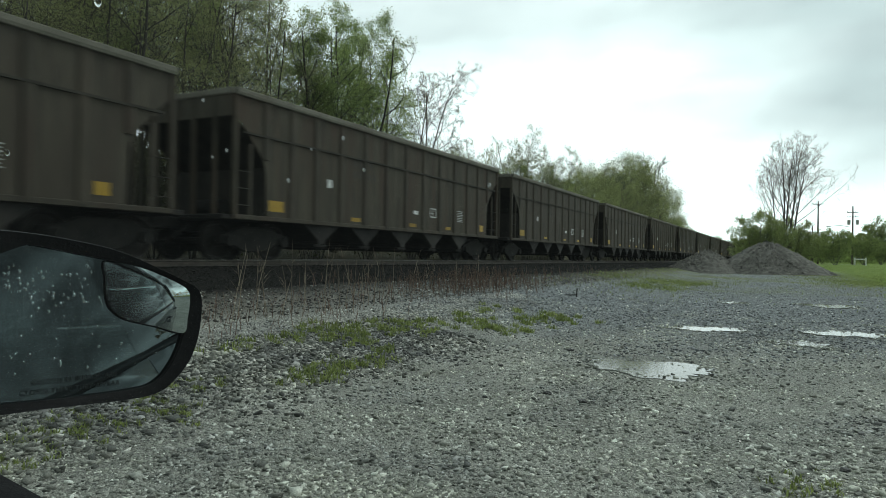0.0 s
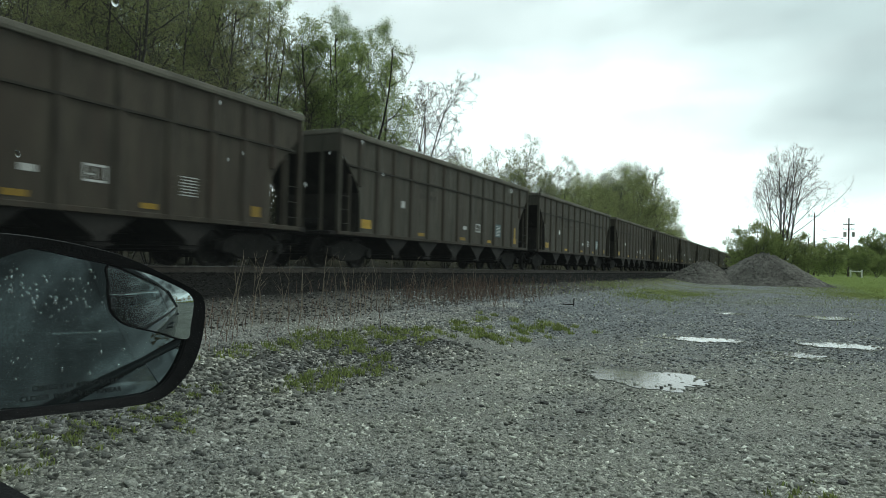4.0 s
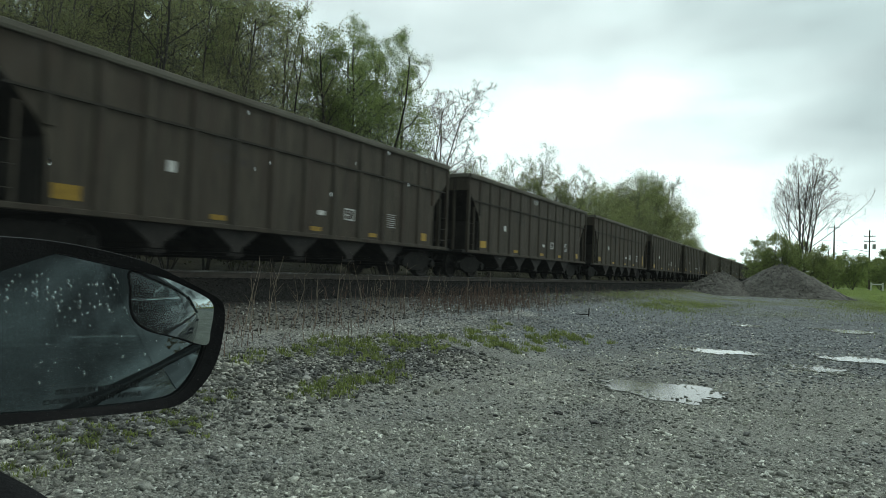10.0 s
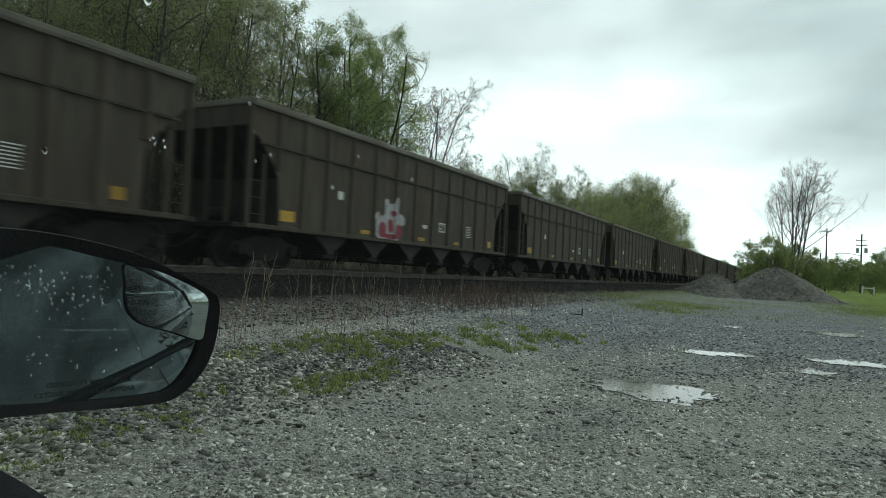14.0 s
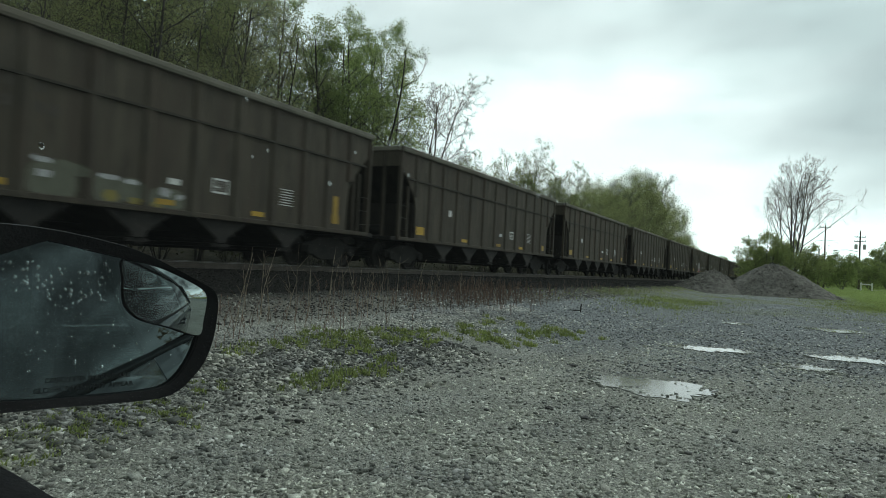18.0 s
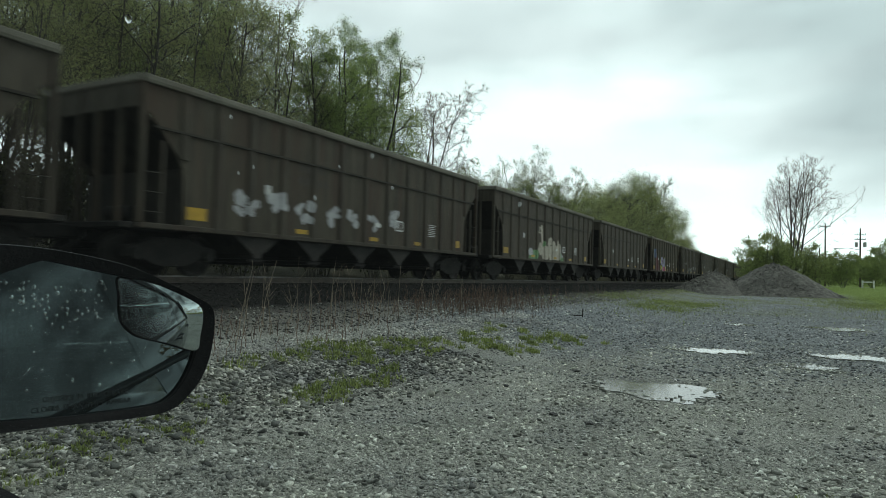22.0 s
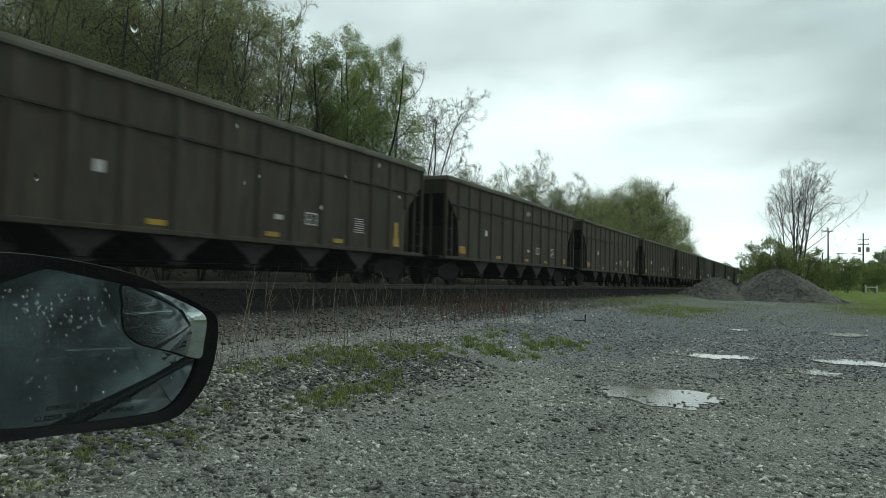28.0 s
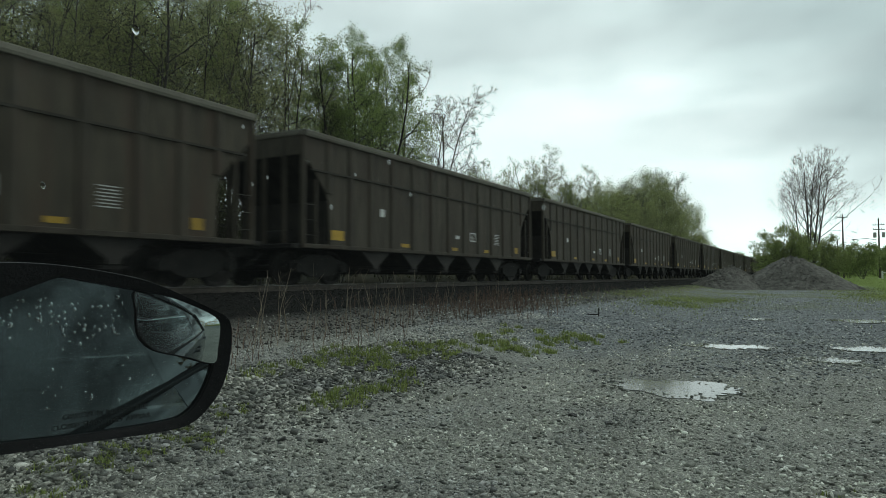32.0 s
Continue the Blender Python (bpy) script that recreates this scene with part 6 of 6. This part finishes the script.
def build_car():
    car = empty("parked_car", pose(0, 0, 0, 0, 0, 13), "parked dark grey car wet with rain", "car")
    for s in (1, -1):
        for name, ys, xs in (("front_fender", (2.0, 1.5, 1.01), (0.16, 0.30, 0.36)), ("front_door", (1.0, 0.0, -0.62), (0.36, 0.36, 0.36)),
                             ("rear_door", (-0.628, -1.1, -1.5), (0.36, 0.36, 0.355)), ("rear_quarter", (-1.508, -2.1, -2.6), (0.355, 0.32, 0.20))):
            bz = [BELT - 0.12, BELT - 0.06, BELT] if name == "front_fender" else ([BELT, BELT + 0.01, BELT + 0.02] if name == "rear_quarter" else [BELT] * 3)
            part(name, loft(Geo(), [flank(y, x, z, s) for y, x, z in zip(ys, xs, bz)]), M_CARPAINT, car, "glossy dark grey panel", 0.004, True)
        g = Geo().box(s * 0.402 + (0 if s > 0 else 2 * CAR_MID) - 0.045 * (s < 0) * 0, -1.5, BELT + 0.002, s * 0.402 + (0 if s > 0 else 2 * CAR_MID) + 0.012, 0.98, BELT + 0.012) if s < 0 else \
            Geo().box(0.335, -1.5, BELT - 0.010, 0.368, 0.98, BELT + 0.001)
        part("belt_moulding", g, M_TRIM, car, "black rubber window moulding", 0.003)
        if s > 0:
            g = Geo().prism([(0.29, 1.048), (0.30, 1.060), (0.343, 1.084), (0.39, 1.0995), (0.48, 1.124), (0.70, 1.17), (0.80, 1.12), (0.80, 1.052)], 0, 0.316, 0.348)
            part("mirror_sail", g, M_TRIM, car, "black corner trim below the mirror", 0.004)
        for y in (-0.45, -1.36):
            hx = 0.425 if s > 0 else 2 * CAR_MID - 0.425
            part("door_handle", Geo().tube([(hx - 0.02 * s, y + 0.09, 0.95), (hx + 0.025 * s, y + 0.07, 0.95), (hx + 0.03 * s, y - 0.07, 0.955), (hx - 0.02 * s, y - 0.09, 0.955)], 0.013, 8), M_CARPAINT, car, smooth=True)
        for y in (1.35, -1.5):
            x = 0.20 if s > 0 else 2 * CAR_MID - 0.20
            m = pose(x, y, 0.32, 0, 90 * s, 0)
            tyre = part("wheel", Geo().lathe([(0.20, -0.09), (0.29, -0.1), (0.32, -0.06), (0.32, 0.06), (0.29, 0.1), (0.20, 0.09)], m, 28), M_TYRE, car, "black tyre", smooth=True)
            part("rim", Geo().lathe([(0.0, 0.05), (0.06, 0.06), (0.16, 0.045), (0.2, 0.09), (0.2, -0.09)], m, 20), M_GREYMETAL, tyre, "grey alloy rim", smooth=True)

        def glass(name, quad, material, label, s=s):
            q = [Vector((x if s > 0 else 2 * CAR_MID - x, y, z)) for x, y, z in quad]
            nrm = (q[1] - q[0]).cross(q[3] - q[0]).normalized() * 0.0018
            g = Geo().add([p - nrm for p in q] + [p + nrm for p in q], [(0, 1, 2, 3), (7, 6, 5, 4), (0, 4, 5, 1), (1, 5, 6, 2), (2, 6, 7, 3), (3, 7, 4, 0)])
            ob = part(name, g, material, car, label)
            if material == M_PANE:
                ob.visible_shadow = False
            return ob
        # driver's side pane is opaque, added to keep the cabin dark in the mirror
        glass("front_side_window", [(0.345, 1.0, BELT), (0.345, -0.60, BELT), (0.165, -0.60, 1.45), (0.165, 0.42, 1.45)], M_PANE if s > 0 else M_DARKGLASS, "clear rain-spotted side window" if s > 0 else "opaque dark side window")
        glass("rear_side_window", [(0.345, -0.66, BELT), (0.335, -1.98, BELT + 0.015), (0.172, -1.46, 1.43), (0.165, -0.66, 1.45)], M_DARKGLASS, "dark rear side window")
        x = lambda v, s=s: v if s > 0 else 2 * CAR_MID - v
        part("front_pillar", Geo().tube([(x(0.345), 1.06, BELT), (x(0.25), 0.74, 1.29), (x(0.15), 0.44, 1.47)], 0.028, 8), M_CARPAINT, car, smooth=True)
        glass("middle_pillar", [(0.345, -0.603, BELT), (0.345, -0.657, BELT), (0.165, -0.657, 1.45), (0.165, -0.603, 1.45)], M_DARKGLASS, "gloss black pillar trim")
        part("rear_pillar", Geo().tube([(x(0.33), -2.05, BELT), (x(0.25), -1.75, 1.25), (x(0.16), -1.42, 1.46)], 0.05, 8), M_CARPAINT, car, smooth=True)
        part("roof_rail", Geo().tube([(x(0.15), 0.44, 1.47), (x(0.155), -0.7, 1.49), (x(0.16), -1.42, 1.46)], 0.028, 8), M_CARPAINT, car, smooth=True)
    part("roof", Geo().box(-1.04, -1.42, 1.475, 0.16, 0.44, 1.51), M_CARPAINT, car, bevel=0.015)
    part("hood", Geo().box(-1.2, 1.0, 0.93, 0.32, 1.98, 0.98), M_CARPAINT, car, bevel=0.02)
    part("boot_lid", Geo().box(-1.06, -2.58, 1.04, 0.18, -2.0, 1.09), M_CARPAINT, car, bevel=0.02)
    part("front_bumper", Geo().box(-1.05, 1.98, 0.25, 0.17, 2.1, 0.9), M_CARPAINT, car, bevel=0.05)
    part("rear_bumper", Geo().box(-1.08, -2.7, 0.3, 0.2, -2.58, 1.0), M_CARPAINT, car, bevel=0.05)
    part("floor_pan", Geo().box(-1.2, -2.5, 0.2, 0.3, 1.95, 0.25), M_TRIM, car)
    # unseen seats, added to block bright views through the cabin in the mirror
    for x0, x1, y0 in ((-1.12, -0.02, -1.4), (-1.08, -0.52, -0.75), (-0.38, 0.18, -0.75)):
        seat = part("seat", Geo().box(x0, y0, 0.25, x1, y0 + 0.62, 0.55), M_TRIM, car, "unseen black seat added to darken the cabin in the mirror", 0.05)
        part("backrest", Geo().box(x0, y0 - 0.12, 0.5, x1, y0 + 0.06, 1.12), M_TRIM, seat, bevel=0.05)
        part("headrest", Geo().box((x0 + x1) / 2 - 0.14, y0 - 0.1, 1.13, (x0 + x1) / 2 + 0.14, y0 + 0.02, 1.33), M_TRIM, seat, bevel=0.04)
    part("parcel_shelf", Geo().box(-1.15, -2.0, 0.95, 0.28, -1.5, 1.05), M_TRIM, car, bevel=0.01)
    part("dashboard", Geo().box(-1.18, 0.72, 0.7, 0.3, 1.02, 0.97), M_TRIM, car, "black dashboard", 0.04)
    # unseen screens made opaque so no sky shows through the cabin
    for nm, y0, z0, y1, z1 in (("windscreen", 1.04, 1.0, 0.44, 1.46), ("rear_window", -2.0, 1.10, -1.44, 1.45)):
        q = [Vector(p) for p in ((-1.2, y0, z0), (0.32, y0, z0), (0.13, y1, z1), (-1.01, y1, z1))]
        d = Vector((0, 0.001, 0.002))
        g = Geo().add([p - d for p in q] + [p + d for p in q], [(0, 1, 2, 3), (7, 6, 5, 4), (0, 4, 5, 1), (1, 5, 6, 2), (2, 6, 7, 3), (3, 7, 4, 0)])
        part(nm, g, M_DARKGLASS, car)

    # door mirror: local x outboard, y up, z towards the viewer
    mm = pose(0.5654, 0.4026, 1.202, 90 - MIRROR_TILT, 0, MIRROR_TURN)
    rim = outline([(-0.26, 0.0545), (-0.215, 0.0615), (-0.175, 0.0633), (-0.134, 0.0600), (-0.0882, 0.0514), (-0.0633, 0.0434), (-0.0368, 0.0314), (-0.0113, 0.0187), (0.0010, 0.0113), (0.0058, 0.0011),
                   (0.0055, -0.0186), (0.0017, -0.0407), (-0.0061, -0.0600), (-0.0183, -0.0750), (-0.0344, -0.0869), (-0.0604, -0.0906), (-0.13, -0.0891), (-0.1705, -0.0887), (-0.22, -0.086), (-0.26, -0.07), (-0.272, -0.01)])
    inner = outline([(-0.235, 0.018), (-0.20, 0.029), (-0.1743, 0.0395), (-0.1497, 0.0497), (-0.1401, 0.0504), (-0.1113, 0.0445), (-0.0844, 0.0391), (-0.0578, 0.0335), (-0.0365, 0.0248), (-0.0169, 0.0151), (-0.0100, 0.0089),
                     (-0.0082, -0.0001), (-0.0102, -0.0177), (-0.0149, -0.0421), (-0.0251, -0.0629), (-0.0389, -0.0768), (-0.0580, -0.0811), (-0.1083, -0.0818), (-0.1707, -0.0797), (-0.22, -0.073), (-0.248, -0.03)])
    cx, cy = -0.13, -0.01

    def ring(pts, k, z):
        return [Vector((cx + (x - cx) * k, cy + (y - cy) * k, z)) for x, y in pts]
    stack = [ring(inner, 1.0, -0.012), ring(inner, 1.0, -0.003), ring(rim, 0.985, 0.0), ring(rim, 1.0, -0.006), ring(rim, 1.0, -0.03), ring(rim, 0.94, -0.065),
             ring(rim, 0.72, -0.095), ring(rim, 0.35, -0.108), ring(rim, 0.05, -0.11)]
    n = len(rim)
    g = Geo()
    vs = [p for r in stack for p in r]
    fs = [(i * n + k, i * n + (k + 1) % n, (i + 1) * n + (k + 1) % n, (i + 1) * n + k) for i in range(len(stack) - 1) for k in range(n)]
    fs.append(tuple((len(stack) - 1) * n + k for k in range(n)))
    g.add(vs, fs)
    mirror = part("door_mirror", g, M_TRIM, car, "black plastic door mirror housing", smooth=True, at=mm)
    part("mirror_stalk", Geo().tube([(-0.235, -0.05, -0.05), (-0.27, -0.065, -0.05), (-0.33, -0.075, -0.02)], [0.035, 0.03, 0.035], 10), M_TRIM, mirror, smooth=True)
    g = Geo()
    g.add([Vector((x, y, -0.009)) for x, y in inner], [tuple(range(n))])
    g.add([Vector((x, y, -0.011)) for x, y in inner], [tuple(range(n - 1, -1, -1))])
    part("mirror_glass", g, M_MIRROR, mirror, "rain-beaded silvered glass")
    spot = outline([(-0.0839, 0.0378), (-0.0836, 0.0222), (-0.0832, 0.0078), (-0.0806, -0.0035), (-0.0740, -0.0115), (-0.0639, -0.0173), (-0.0409, -0.0240), (-0.0140, -0.0322), (-0.0108, -0.0177), (-0.0090, -0.0001),
                    (-0.0107, 0.0080), (-0.0175, 0.0142), (-0.0366, 0.0238), (-0.0577, 0.0324)], 5)
    sx, sy, rad = -0.050, 0.004, 0.17
    ax = sx + SPOT_SHIFT
    rings, vs, fs, k = 8, [], [], len(spot)
    for i in range(rings + 1):
        f = 1 - i / (rings + 0.01)
        for x, y in spot:
            px, py = sx + (x - sx) * f, sy + (y - sy) * f
            vs.append(Vector((px, py, -((px - ax) ** 2 + (py - sy) ** 2) / (2 * rad) - (px - sx) * 0.02)))
    lo = min(p.z for p in vs)
    for p in vs:
        p.z += -0.0088 - lo
    for i in range(rings):
        for j in range(k):
            fs.append((i * k + j, i * k + (j + 1) % k, (i + 1) * k + (j + 1) % k, (i + 1) * k + j))
    vs.append(sum((vs[rings * k + j] for j in range(k)), Vector()) / k)
    fs += [(rings * k + j, rings * k + (j + 1) % k, len(vs) - 1) for j in range(k)]
    part("blind_spot_mirror", Geo().add(vs, fs), M_SPOT, mirror, "curved blind-spot mirror inset", smooth=True)
    path = [Vector((x, y, -0.0084)) for x, y in spot[:36]]
    part("inset_border", Geo().tube(path, 0.0011, 6), M_TRIM, mirror, smooth=True)
    # lettering etched on the glass
    for text, x, y in (("OBJECTS IN MIRROR ARE", -0.073, -0.068), ("CLOSER THAN THEY APPEAR", -0.070, -0.0760)):
        cu = bpy.data.curves.new("mirror_lettering", "FONT")
        cu.body, cu.size, cu.align_x, cu.offset, cu.space_character = text, 0.0058, "RIGHT", 0.00012, 1.06
        tmp = new("mirror_lettering", cu)
        me = bpy.data.meshes.new_from_object(tmp.evaluated_get(bpy.context.evaluated_depsgraph_get()))
        bpy.data.objects.remove(tmp)
        me.materials.clear()
        me.materials.append(M_ETCH)
        part("mirror_lettering", me, None, mirror, "dark warning text etched on the glass", at=pose(x, y, -0.0086))
    # beads of rain on the mirror
    rng = random.Random(5)
    drop = Geo()
    drop_mesh(drop, Matrix(), 1.0)
    for i in range(150):
        if i < 100:
            u, v, r = rng.uniform(-0.20, -0.06), rng.uniform(0.0, 0.034) - 0.0, rng.uniform(0.0009, 0.0024)
        else:
            u, v, r = rng.uniform(-0.16, -0.03), rng.uniform(-0.06, 0.02), rng.uniform(0.0009, 0.002)
        if u > -0.09 and v > 0.02 - (u + 0.09) * 0.35:
            continue
        d = Geo()
        drop_mesh(d, pose(u, v, -0.0088), r * rng.uniform(0.6, 0.9), 0.5)
        part("raindrop", d, M_BEAD, mirror, smooth=True)
    # rain on the side window, outside
    a, b = Vector((0.345, 0.0, BELT)), Vector((0.165, 0.0, 1.45))
    up = (b - a).normalized()
    out = Vector((up.z, 0, -up.x))
    for y, f, r in WINDOW_DROPS:
        p = a.lerp(b, f) + Vector((0, y, 0)) + out * 0.0022
        m = Matrix.Translation(p) @ Matrix(((0, up.x, out.x, 0), (1, 0, 0, 0), (0, up.z, out.z, 0), (0, 0, 0, 1)))
        d = Geo()
        drop_mesh(d, m, r if r > 0.001 else r * 1.25, 0.45)
        part("raindrop", d, M_DROP if r > 0.001 else M_SMEAR, car, smooth=True)
    return car


MIRROR_TURN, MIRROR_TILT, SPOT_SHIFT = -29.8, 2.1, 0.025
WINDOW_DROPS = [(0.2025, 0.7295, 0.0017), (0.2762, 0.586, 0.0016), (0.1656, 0.6322, 0.0007), (0.1678, 0.5752, 0.0006), (0.1601, 0.5814, 0.0006),
                (0.1064, 0.5898, 0.0007), (0.0997, 0.5581, 0.0006), (0.1343, 0.5486, 0.0008), (0.0488, 0.5411, 0.0007), (0.1212, 0.5798, 0.0005)]
build_car()


# ---- movement ----


def motions():
    rows = [2.0 * i for i in range(17)]
    for k, hopper in HOPPERS.items():
        walk(hopper, [(t, pose(train_x(t) + k * PITCH, TRACK_Y, RAIL_TOP)) for t in rows])
    # rolling wheels: one shared turn for every wheelset at the same place of its bogie
    lead = {}
    for k, hopper in HOPPERS.items():
        for ob in hopper.children_recursive:
            if not ob.name.startswith("wheelset"):
                continue
            x = round(ob.location.x, 2)
            if x not in lead:
                lead[x] = ob
                turn = [(i / 30, pose(x, 0, 0.457) @ Matrix.Rotation((train_x(i / 30) - train_x(0)) / 0.457, 4, "Y")) for i in range(961)]
                walk(ob, turn)
            else:
                ob.rotation_mode = "QUATERNION"
                ob.animation_data_create()
                ob.animation_data.action = lead[x].animation_data.action
                ob.animation_data.action_slot = lead[x].animation_data.action_slot


motions()
